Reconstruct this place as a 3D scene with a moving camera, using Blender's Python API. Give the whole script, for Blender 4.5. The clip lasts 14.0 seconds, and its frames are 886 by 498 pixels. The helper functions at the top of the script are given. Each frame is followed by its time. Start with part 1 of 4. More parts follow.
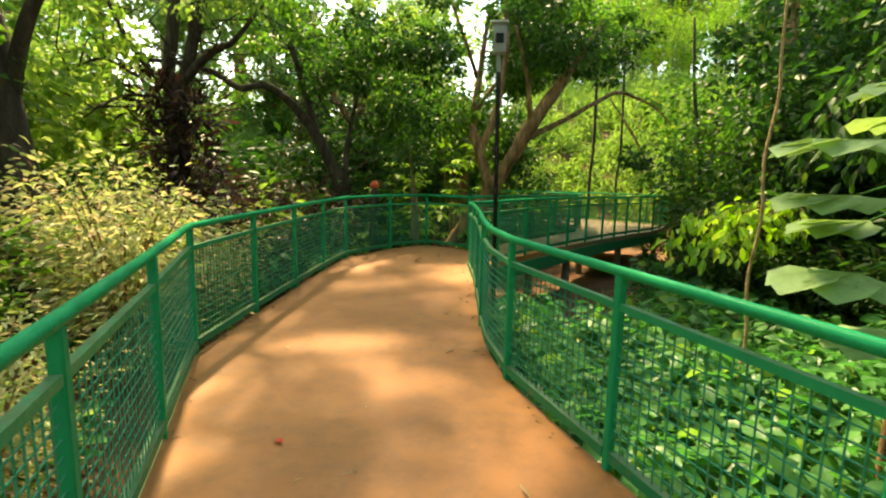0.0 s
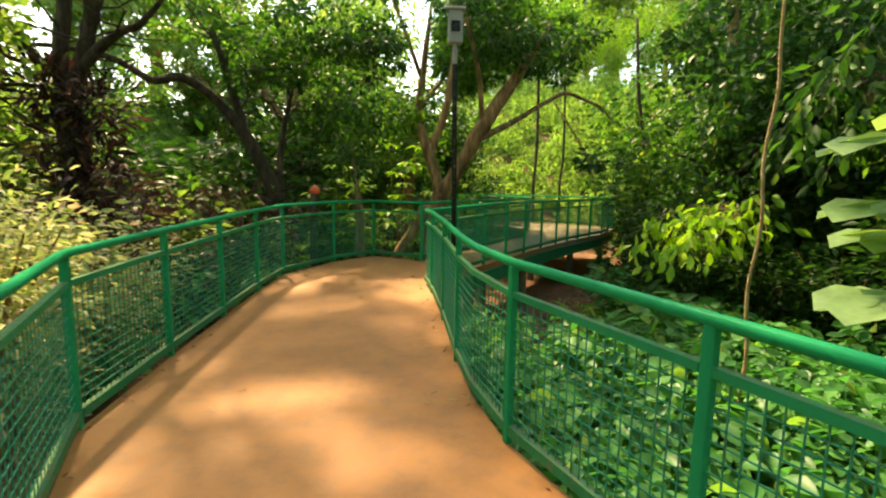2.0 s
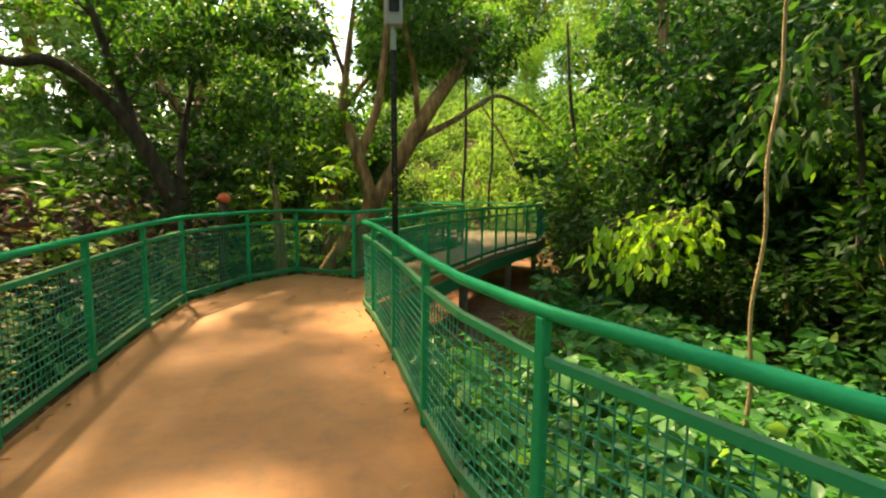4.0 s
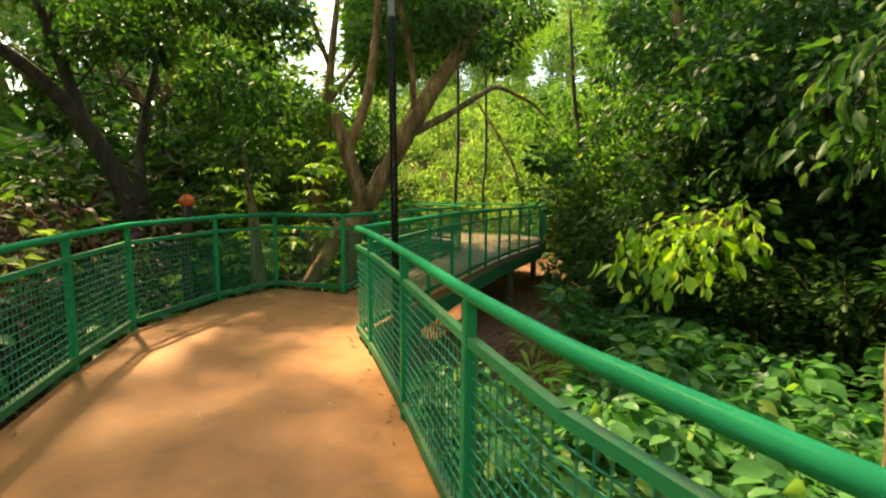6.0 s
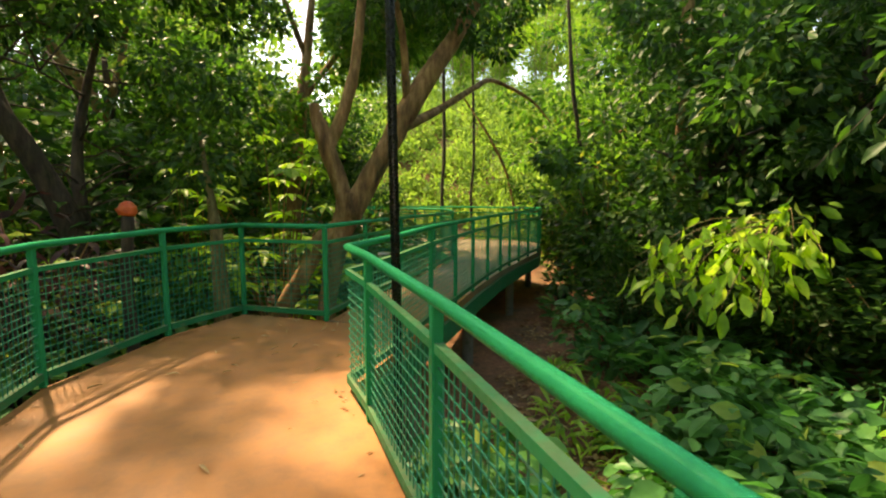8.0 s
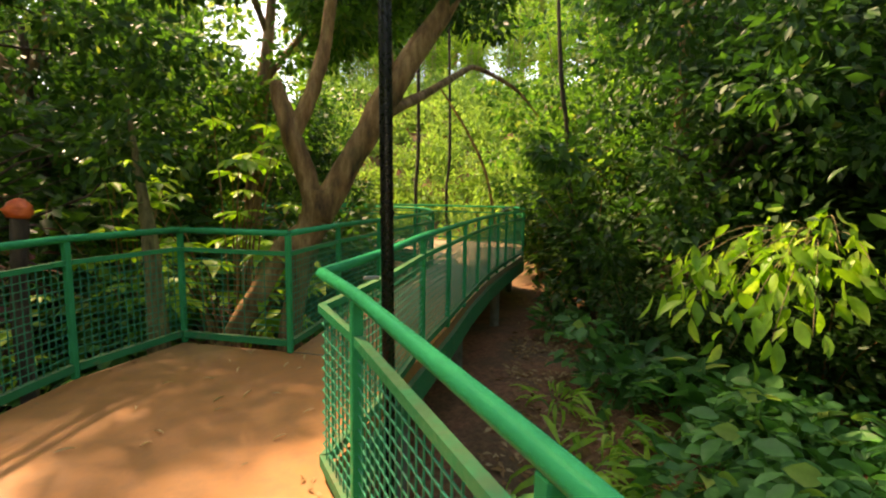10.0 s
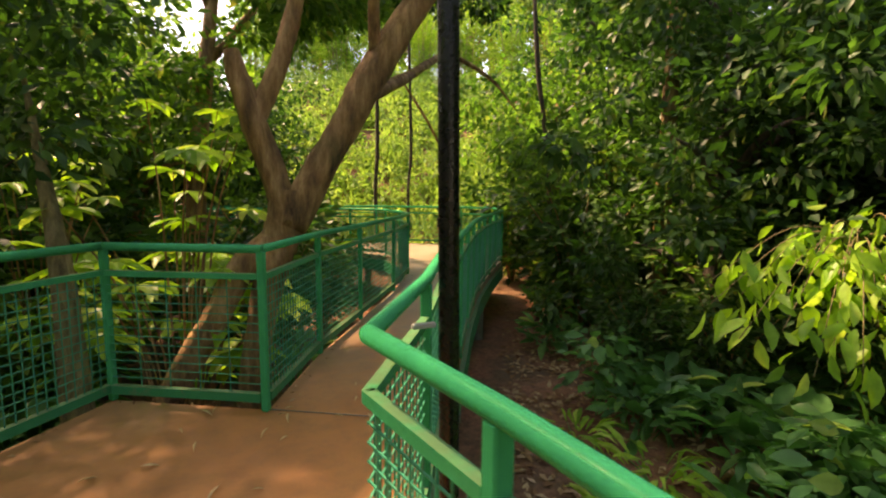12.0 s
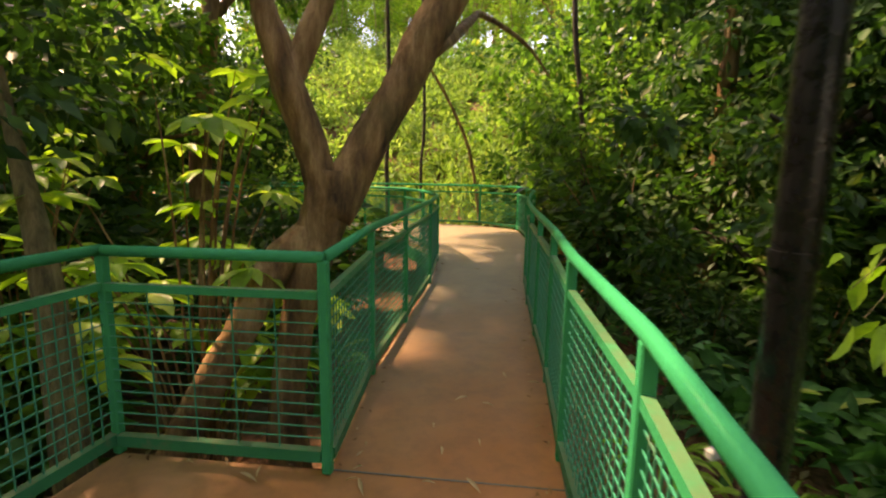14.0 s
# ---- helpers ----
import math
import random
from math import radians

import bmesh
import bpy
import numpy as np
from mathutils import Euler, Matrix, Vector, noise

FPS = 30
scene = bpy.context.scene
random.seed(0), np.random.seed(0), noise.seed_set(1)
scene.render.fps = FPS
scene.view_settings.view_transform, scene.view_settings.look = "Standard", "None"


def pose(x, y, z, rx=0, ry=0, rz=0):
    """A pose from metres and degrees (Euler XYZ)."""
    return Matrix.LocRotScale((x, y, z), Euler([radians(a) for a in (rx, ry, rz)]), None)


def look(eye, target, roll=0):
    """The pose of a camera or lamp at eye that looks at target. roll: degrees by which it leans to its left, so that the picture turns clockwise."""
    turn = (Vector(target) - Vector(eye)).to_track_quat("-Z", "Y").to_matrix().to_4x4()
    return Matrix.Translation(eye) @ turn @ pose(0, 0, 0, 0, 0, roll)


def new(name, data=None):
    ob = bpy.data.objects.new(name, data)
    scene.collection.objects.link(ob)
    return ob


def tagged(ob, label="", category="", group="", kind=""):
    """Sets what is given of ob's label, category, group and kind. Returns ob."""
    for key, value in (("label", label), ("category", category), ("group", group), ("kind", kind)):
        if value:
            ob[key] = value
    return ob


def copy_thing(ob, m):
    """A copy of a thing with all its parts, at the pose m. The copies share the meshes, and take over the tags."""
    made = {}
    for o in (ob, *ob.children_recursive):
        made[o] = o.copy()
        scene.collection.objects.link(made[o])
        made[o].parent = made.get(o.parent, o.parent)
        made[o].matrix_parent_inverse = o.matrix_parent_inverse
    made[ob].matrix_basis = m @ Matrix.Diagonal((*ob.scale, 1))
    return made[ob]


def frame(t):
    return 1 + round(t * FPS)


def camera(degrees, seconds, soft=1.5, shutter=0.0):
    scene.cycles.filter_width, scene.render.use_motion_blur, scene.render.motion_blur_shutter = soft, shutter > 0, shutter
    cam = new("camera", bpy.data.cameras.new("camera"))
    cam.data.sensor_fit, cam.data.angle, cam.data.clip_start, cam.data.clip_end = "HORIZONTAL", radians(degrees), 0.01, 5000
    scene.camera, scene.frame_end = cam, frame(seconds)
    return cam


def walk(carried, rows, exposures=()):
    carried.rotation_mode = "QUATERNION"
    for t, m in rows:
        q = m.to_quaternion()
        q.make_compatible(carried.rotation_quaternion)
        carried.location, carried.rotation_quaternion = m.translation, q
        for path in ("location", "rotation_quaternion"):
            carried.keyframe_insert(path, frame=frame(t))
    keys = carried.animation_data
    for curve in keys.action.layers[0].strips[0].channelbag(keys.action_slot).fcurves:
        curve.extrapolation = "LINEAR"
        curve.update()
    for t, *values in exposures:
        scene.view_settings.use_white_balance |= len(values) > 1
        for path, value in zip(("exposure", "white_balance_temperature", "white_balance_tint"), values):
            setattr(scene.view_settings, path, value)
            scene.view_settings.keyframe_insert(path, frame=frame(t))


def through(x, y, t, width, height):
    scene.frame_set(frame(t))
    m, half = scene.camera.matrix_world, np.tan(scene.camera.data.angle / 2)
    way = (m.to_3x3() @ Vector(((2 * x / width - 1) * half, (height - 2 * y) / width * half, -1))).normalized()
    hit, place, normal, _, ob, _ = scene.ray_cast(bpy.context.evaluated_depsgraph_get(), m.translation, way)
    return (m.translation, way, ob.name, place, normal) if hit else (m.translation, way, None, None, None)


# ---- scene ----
cam = camera(82.3, 14.0, 2.1, 0.4)

PATH = [
    (0, (0.325, 0.129, 1.480), (0.146, 2.098, 1.183), 1.28),
    (0.5, (0.275, 0.324, 1.490), (0.084, 2.293, 1.200), 1.47),
    (1, (0.175, 0.547, 1.479), (0.032, 2.522, 1.203), 1.32),
    (1.5, (0.077, 0.759, 1.491), (0.026, 2.738, 1.212), 0.92),
    (2, (0.018, 0.998, 1.480), (0.084, 2.977, 1.200), 0.93),
    (2.5, (-0.001, 1.265, 1.467), (0.149, 3.239, 1.185), 1.05),
    (3, (-0.035, 1.539, 1.470), (0.187, 3.507, 1.190), 1.34),
    (3.5, (-0.091, 1.779, 1.469), (0.199, 3.739, 1.198), 1.22),
    (4, (-0.182, 2.049, 1.460), (0.192, 3.997, 1.210), 0.84),
    (4.2, (-0.194, 2.115, 1.462), (0.207, 4.059, 1.219), 0.57),
    (6.5, (-0.232, 3.527, 1.414), (0.216, 5.461, 1.170), 0.44),
    (7, (-0.284, 3.810, 1.436), (0.204, 5.734, 1.196), 0.12),
    (9.5, (-0.152, 5.269, 1.423), (0.399, 7.177, 1.186), 0.59),
    (10, (-0.200, 5.510, 1.451), (0.440, 7.389, 1.201), 0.98),
    (10.5, (-0.196, 5.747, 1.440), (0.478, 7.613, 1.190), 1.07),
    (11, (-0.210, 6.043, 1.432), (0.504, 7.894, 1.182), 1.15),
    (11.5, (-0.249, 6.369, 1.416), (0.519, 8.200, 1.171), 0.87),
    (12, (-0.349, 6.672, 1.419), (0.486, 8.473, 1.173), 0.57),
    (12.5, (-0.441, 6.908, 1.439), (0.436, 8.686, 1.172), 0.47),
    (13, (-0.515, 7.153, 1.433), (0.377, 8.921, 1.151), 0.71),
    (13.5, (-0.591, 7.413, 1.432), (0.317, 9.170, 1.131), 1.01),
    (14, (-0.533, 7.723, 1.453), (0.317, 9.501, 1.111), 1.04),
]
EXPOSURES = [(0.0, 2.25, 9700, 2), (4.0, 2.2, 9700, 6), (9.5, 2.2, 9800, 18), (12.0, 2.22, 9800, 30), (14.0, 2.17, 9800, 33)]   # a warm picture throughout
walk(cam, [(t, look(eye, target, roll)) for t, eye, target, roll in PATH], EXPOSURES)

# ---------- light ----------
world = bpy.data.worlds.new("world")
scene.world = world
world.use_nodes = True
wn = world.node_tree.nodes
sky = wn.new("ShaderNodeTexSky")
sky.sky_type = "NISHITA"
sky.sun_disc = False
SUN_ELEVATION, SUN_AZIMUTH = radians(52), math.atan2(-0.447, 0.894)   # azimuth clockwise from +y
sky.sun_elevation, sky.sun_rotation = SUN_ELEVATION, SUN_AZIMUTH
world.node_tree.links.new(sky.outputs[0], wn["Background"].inputs[0])
wn["Background"].inputs[1].default_value = 0.15
sun = new("sun", bpy.data.lights.new("sun", "SUN"))
sun.data.energy, sun.data.angle, sun.data.color = 2.6, radians(2.2), (1.0, 0.88, 0.68)
to_sun = Vector((math.sin(SUN_AZIMUTH) * math.cos(SUN_ELEVATION), math.cos(SUN_AZIMUTH) * math.cos(SUN_ELEVATION), math.sin(SUN_ELEVATION)))
sun.matrix_basis = look(to_sun * 60, (0, 0, 0))

# ---------- materials ----------
def material(name):
    m = bpy.data.materials.new(name)
    m.use_nodes = True
    return m, m.node_tree.nodes, m.node_tree.links, m.node_tree.nodes["Principled BSDF"]


def noise_node(nodes, links, scale, detail=4.0, rough=0.6, coord="Object", stretch=None):
    tc = nodes.new("ShaderNodeTexCoord")
    n = nodes.new("ShaderNodeTexNoise")
    n.inputs["Scale"].default_value, n.inputs["Detail"].default_value, n.inputs["Roughness"].default_value = scale, detail, rough
    if stretch:
        mp = nodes.new("ShaderNodeMapping")
        mp.inputs["Scale"].default_value = stretch
        links.new(tc.outputs[coord], mp.inputs[0])
        links.new(mp.outputs[0], n.inputs["Vector"])
    else:
        links.new(tc.outputs[coord], n.inputs["Vector"])
    return n


def ramp_node(nodes, links, source, stops):
    r = nodes.new("ShaderNodeValToRGB")
    e = r.color_ramp.elements
    e[0].position, e[0].color = stops[0][0], (*stops[0][1], 1)
    e[1].position, e[1].color = stops[-1][0], (*stops[-1][1], 1)
    for p, c in stops[1:-1]:
        e.new(p).color = (*c, 1)
    links.new(source, r.inputs[0])
    return r


def mix_node(nodes, links, fac, a, b, blend="MIX"):
    m = nodes.new("ShaderNodeMix")
    m.data_type, m.blend_type = "RGBA", blend
    for socket, value in ((m.inputs["Factor"], fac), (m.inputs["A"], a), (m.inputs["B"], b)):
        if isinstance(value, (int, float)):
            socket.default_value = value
        elif isinstance(value, tuple):
            socket.default_value = (*value, 1)
        else:
            links.new(value, socket)
    return m.outputs["Result"]


def bump_node(nodes, links, height, bsdf, strength=0.3, distance=0.01):
    b = nodes.new("ShaderNodeBump")
    b.inputs["Strength"].default_value, b.inputs["Distance"].default_value = strength, distance
    links.new(height, b.inputs["Height"])
    links.new(b.outputs[0], bsdf.inputs["Normal"])


def paint_material(name, colour, dark, dirt, dirt_from, rough=0.38, gloss=0.18, dust=None):
    """Painted steel with uneven gloss and patches of dust."""
    m, nd, lk, bs = material(name)
    big = noise_node(nd, lk, 3.0, 5)
    fine = noise_node(nd, lk, 45.0, 4)
    base = mix_node(nd, lk, big.outputs[0], dark, colour)
    mask = ramp_node(nd, lk, noise_node(nd, lk, 7.0, 8, 0.7).outputs[0], [(dirt_from, (0, 0, 0)), (min(1.0, dirt_from + 0.18), (1, 1, 1))])
    c = mix_node(nd, lk, mask.outputs[0], base, dirt)
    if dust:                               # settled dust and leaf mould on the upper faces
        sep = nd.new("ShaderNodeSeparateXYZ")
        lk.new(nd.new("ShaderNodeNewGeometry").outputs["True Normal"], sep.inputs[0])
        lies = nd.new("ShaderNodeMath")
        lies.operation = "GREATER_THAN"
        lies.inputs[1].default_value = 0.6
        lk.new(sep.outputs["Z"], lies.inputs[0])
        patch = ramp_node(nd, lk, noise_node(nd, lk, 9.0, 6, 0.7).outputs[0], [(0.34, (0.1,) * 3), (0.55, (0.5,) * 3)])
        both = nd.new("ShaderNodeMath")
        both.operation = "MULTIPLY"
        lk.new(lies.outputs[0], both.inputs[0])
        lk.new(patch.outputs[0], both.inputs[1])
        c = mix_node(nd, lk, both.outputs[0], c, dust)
    lk.new(c, bs.inputs["Base Color"])
    bs.inputs["Specular IOR Level"].default_value = gloss
    r = ramp_node(nd, lk, fine.outputs[0], [(0.3, (rough - 0.1,) * 3), (0.7, (rough + 0.18,) * 3)])
    lk.new(r.outputs[0], bs.inputs["Roughness"])
    bump_node(nd, lk, fine.outputs[0], bs, 0.15, 0.003)
    return m


green_paint = paint_material("green_paint", (0.0, 0.34, 0.135), (0.0, 0.25, 0.098), (0.008, 0.13, 0.05), 0.74, 0.34, 0.03)
green_dusty = paint_material("green_paint_dusty", (0.001, 0.24, 0.095), (0.002, 0.16, 0.065), (0.17, 0.15, 0.08), 0.56, 0.5, dust=(0.18, 0.135, 0.07))
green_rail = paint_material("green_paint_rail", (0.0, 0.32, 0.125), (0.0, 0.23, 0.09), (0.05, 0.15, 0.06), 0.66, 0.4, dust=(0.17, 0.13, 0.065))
green_wire = paint_material("green_wire", (0.014, 0.3, 0.165), (0.01, 0.22, 0.12), (0.12, 0.13, 0.08), 0.55, 0.5)
black_paint = paint_material("black_paint", (0.006, 0.006, 0.007), (0.003, 0.003, 0.003), (0.008, 0.008, 0.008), 0.8, 0.24, 0.4)
grey_paint = paint_material("grey_paint", (0.4, 0.41, 0.38), (0.28, 0.29, 0.27), (0.25, 0.23, 0.18), 0.6, 0.5)
concrete = paint_material("concrete", (0.22, 0.21, 0.17), (0.14, 0.14, 0.11), (0.08, 0.1, 0.05), 0.5, 0.85)


def deck_material():
    m, nd, lk, bs = material("deck_paint")
    big = noise_node(nd, lk, 0.9, 6, 0.65)
    mid = noise_node(nd, lk, 6.0, 6, 0.7)
    fine = noise_node(nd, lk, 160.0, 3, 0.7)
    tan = ramp_node(nd, lk, big.outputs[0], [(0.25, (0.365, 0.138, 0.039)), (0.5, (0.44, 0.172, 0.05)), (0.75, (0.495, 0.204, 0.063))])
    grey = ramp_node(nd, lk, big.outputs[0], [(0.3, (0.25, 0.19, 0.105)), (0.7, (0.34, 0.265, 0.155))])
    tc = nd.new("ShaderNodeTexCoord")
    sep = nd.new("ShaderNodeSeparateXYZ")
    lk.new(tc.outputs["Object"], sep.inputs[0])
    add = nd.new("ShaderNodeMath")
    add.operation = "MULTIPLY_ADD"
    lk.new(big.outputs[0], add.inputs[0])
    add.inputs[1].default_value = 2.0
    lk.new(sep.outputs["Y"], add.inputs[2])
    # Fade to grey past the bend puts the bridge's shade into the colour.
    rng = nd.new("ShaderNodeMapRange")
    rng.inputs["From Min"].default_value, rng.inputs["From Max"].default_value = 10.6, 14.0
    lk.new(add.outputs[0], rng.inputs["Value"])
    c = mix_node(nd, lk, rng.outputs[0], tan.outputs[0], grey.outputs[0])
    stain = ramp_node(nd, lk, mid.outputs[0], [(0.3, (0.72, 0.7, 0.66)), (0.55, (1, 1, 1)), (0.8, (1.08, 1.06, 1.02))])
    c = mix_node(nd, lk, 1.0, c, stain.outputs[0], "MULTIPLY")
    lk.new(c, bs.inputs["Base Color"])
    r = ramp_node(nd, lk, mid.outputs[0], [(0.3, (0.5,) * 3), (0.7, (0.72,) * 3)])
    lk.new(r.outputs[0], bs.inputs["Roughness"])
    bump_node(nd, lk, fine.outputs[0], bs, 0.25, 0.002)
    return m


deck_paint = deck_material()


def soil_material():
    m, nd, lk, bs = material("forest_soil")
    a = noise_node(nd, lk, 0.7, 6, 0.65)
    b = noise_node(nd, lk, 14.0, 6, 0.75)
    c1 = ramp_node(nd, lk, b.outputs[0], [(0.25, (0.07, 0.03, 0.014)), (0.5, (0.29, 0.118, 0.055)), (0.72, (0.48, 0.22, 0.11))])
    c2 = ramp_node(nd, lk, b.outputs[0], [(0.25, (0.05, 0.03, 0.014)), (0.7, (0.2, 0.12, 0.055))])
    mask = ramp_node(nd, lk, a.outputs[0], [(0.42, (0, 0, 0)), (0.6, (1, 1, 1))])
    lk.new(mix_node(nd, lk, mask.outputs[0], c1.outputs[0], c2.outputs[0]), bs.inputs["Base Color"])
    bs.inputs["Roughness"].default_value = 0.95
    bump_node(nd, lk, b.outputs[0], bs, 0.8, 0.05)
    return m


soil = soil_material()


def bark_material(name, dark, mid, light, scale=9.0):
    m, nd, lk, bs = material(name)
    a = noise_node(nd, lk, scale, 8, 0.7, "Object", (1, 1, 0.25))
    b = noise_node(nd, lk, 1.8, 4, 0.6)
    c = ramp_node(nd, lk, a.outputs[0], [(0.33, dark), (0.5, mid), (0.68, light)])
    moss = ramp_node(nd, lk, b.outputs[0], [(0.56, (0, 0, 0)), (0.76, (0.45, 0.45, 0.45))])
    lk.new(mix_node(nd, lk, moss.outputs[0], c.outputs[0], (0.07, 0.09, 0.025)), bs.inputs["Base Color"])
    bs.inputs["Roughness"].default_value = 0.9
    bump_node(nd, lk, a.outputs[0], bs, 1.0, 0.06)
    return m


bark_brown = bark_material("bark_brown", (0.05, 0.025, 0.011), (0.27, 0.14, 0.055), (0.58, 0.34, 0.155), 6.0)
bark_dark = bark_material("bark_dark", (0.018, 0.013, 0.009), (0.06, 0.042, 0.028), (0.13, 0.09, 0.06))
bark_pale = bark_material("bark_pale", (0.14, 0.1, 0.05), (0.3, 0.21, 0.11), (0.46, 0.34, 0.2), 16.0)

bark_moss = bark_material("bark_moss", (0.08, 0.065, 0.025), (0.23, 0.175, 0.07), (0.4, 0.3, 0.13), 16.0)

rope_bark = bark_material("rope_bark", (0.3, 0.19, 0.08), (0.5, 0.33, 0.15), (0.65, 0.47, 0.25), 22.0)


def leaf_material(name, stops, through_colour, through=0.45, rough=0.42):
    """Leaf: each leaf takes its own tone; light also passes through it."""
    m, nd, lk, bs = material(name)
    geo = nd.new("ShaderNodeNewGeometry")
    c = ramp_node(nd, lk, geo.outputs["Random Per Island"], stops)
    n = noise_node(nd, lk, 9.0, 3)
    v = ramp_node(nd, lk, n.outputs[0], [(0.3, (0.75, 0.75, 0.75)), (0.7, (1.15, 1.15, 1.15))])
    col = mix_node(nd, lk, 1.0, c.outputs[0], v.outputs[0], "MULTIPLY")
    lk.new(col, bs.inputs["Base Color"])
    bs.inputs["Roughness"].default_value = rough
    bs.inputs["Specular IOR Level"].default_value = 0.17
    tr = nd.new("ShaderNodeBsdfTranslucent")
    lk.new(mix_node(nd, lk, 1.0, col, through_colour, "MULTIPLY"), tr.inputs["Color"])
    mx = nd.new("ShaderNodeMixShader")
    mx.inputs[0].default_value = through
    lk.new(bs.outputs[0], mx.inputs[1])
    lk.new(tr.outputs[0], mx.inputs[2])
    lk.new(mx.outputs[0], nd["Material Output"].inputs["Surface"])
    return m


# Dark, mid and light copies put shade or sun into the leaf colour.
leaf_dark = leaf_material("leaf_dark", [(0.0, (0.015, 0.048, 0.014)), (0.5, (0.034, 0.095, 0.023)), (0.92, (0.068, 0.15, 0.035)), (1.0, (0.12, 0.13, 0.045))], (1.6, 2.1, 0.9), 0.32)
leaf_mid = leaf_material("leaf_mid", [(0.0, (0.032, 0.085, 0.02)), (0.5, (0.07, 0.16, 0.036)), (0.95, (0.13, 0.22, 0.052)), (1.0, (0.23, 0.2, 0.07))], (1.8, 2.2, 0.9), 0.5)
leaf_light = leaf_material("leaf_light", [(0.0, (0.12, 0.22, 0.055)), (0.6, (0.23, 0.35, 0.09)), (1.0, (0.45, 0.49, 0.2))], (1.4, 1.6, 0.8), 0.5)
leaf_fresh = leaf_material("leaf_fresh", [(0.0, (0.13, 0.31, 0.04)), (0.6, (0.25, 0.47, 0.06)), (1.0, (0.46, 0.62, 0.14))], (1.6, 1.6, 0.8), 0.5, 0.35)
leaf_ground = leaf_material("leaf_ground", [(0.0, (0.035, 0.13, 0.045)), (0.5, (0.075, 0.235, 0.07)), (0.93, (0.13, 0.33, 0.1)), (1.0, (0.32, 0.42, 0.1))], (1.3, 1.8, 0.9), 0.4, 0.36)
leaf_red = leaf_material("leaf_red", [(0.0, (0.025, 0.018, 0.014)), (0.55, (0.06, 0.028, 0.026)), (0.85, (0.12, 0.05, 0.05)), (1.0, (0.16, 0.17, 0.06))], (1.2, 1.0, 0.9), 0.25)
leaf_big = leaf_material("leaf_big", [(0.0, (0.2, 0.34, 0.14)), (1.0, (0.32, 0.46, 0.22))], (1.6, 1.6, 0.8), 0.35, 0.4)
leaf_dry = leaf_material("leaf_dry", [(0.0, (0.16, 0.07, 0.03)), (0.5, (0.34, 0.19, 0.08)), (1.0, (0.55, 0.4, 0.22))], (1.2, 1.1, 0.9), 0.2, 0.7)
# Whitish cream tones put direct sun into the left bush's leaves.
leaf_cream = leaf_material("leaf_cream", [(0.0, (0.2, 0.31, 0.1)), (0.5, (0.42, 0.46, 0.21)), (0.82, (0.64, 0.6, 0.36)), (1.0, (0.6, 0.4, 0.32))], (1.3, 1.3, 0.9), 0.45, 0.5)
leaf_pale = leaf_material("leaf_pale", [(0.0, (0.42, 0.25, 0.1)), (0.5, (0.58, 0.4, 0.2)), (1.0, (0.72, 0.58, 0.34))], (1.1, 1.1, 1.0), 0.2, 0.7)
bamboo_leaf = leaf_material("bamboo_leaf", [(0.0, (0.08, 0.19, 0.035)), (0.6, (0.18, 0.34, 0.055)), (1.0, (0.34, 0.47, 0.11))], (1.6, 1.8, 0.7), 0.55)

petal_red = leaf_material("petal_red", [(0.0, (0.8, 0.1, 0.06)), (1.0, (0.9, 0.15, 0.08))], (1.1, 0.8, 0.8), 0.2, 0.6)
bank_leaf = leaf_material("bank_leaf", [(0.0, (0.12, 0.24, 0.05)), (0.5, (0.19, 0.34, 0.08)), (1.0, (0.3, 0.43, 0.13))], (1.5, 1.5, 0.8), 0.5, 0.6)

# ---------- mesh helpers ----------
RNG = np.random.default_rng(7)


def mesh_object(name, verts, faces, mat, parent=None, label="", smooth=False):
    me = bpy.data.meshes.new(name)
    me.from_pydata([tuple(v) for v in verts], [], faces)
    me.materials.append(mat)
    if smooth:
        me.polygons.foreach_set("use_smooth", [True] * len(me.polygons))
    me.update()
    ob = new(name, me)
    if parent:
        ob.parent = parent
    if label:
        tagged(ob, label=label)
    return ob


def part(name, bm, mat, parent, label=""):
    me = bpy.data.meshes.new(name)
    bm.to_mesh(me)
    bm.free()
    me.materials.append(mat)
    ob = new(name, me)
    ob.parent = parent
    if label:
        tagged(ob, label=label)
    return ob


def thing(name, label, category, group="", kind="", at=(0, 0, 0)):
    ob = new(name)
    ob.empty_display_size = 0.1
    ob.location = at
    return tagged(ob, label, category, group, kind)


def box_between(bm, a, b, width, height, lift=0.0):
    """A bar from a to b, upright in section."""
    a, b = Vector(a), Vector(b)
    d = (b - a).normalized()
    side = d.cross(Vector((0, 0, 1))).normalized() * (width / 2)
    up = side.cross(d).normalized() * (height / 2)
    if up.z < 0:
        up = -up
    o = Vector((0, 0, lift))
    vs = [bm.verts.new(p + o + s * side + u * up) for p in (a, b) for s, u in ((-1, -1), (1, -1), (1, 1), (-1, 1))]
    for f in ((0, 1, 2, 3), (7, 6, 5, 4), (0, 4, 5, 1), (1, 5, 6, 2), (2, 6, 7, 3), (3, 7, 4, 0)):
        bm.faces.new([vs[i] for i in f])


def bevelled_box(size, at=(0, 0, 0), bevel=0.005):
    bm = bmesh.new()
    bmesh.ops.create_cube(bm, size=1)
    bmesh.ops.scale(bm, vec=size, verts=bm.verts)
    bmesh.ops.translate(bm, vec=at, verts=bm.verts)
    bmesh.ops.bevel(bm, geom=bm.edges[:], offset=bevel, segments=1, affect="EDGES")
    return bm


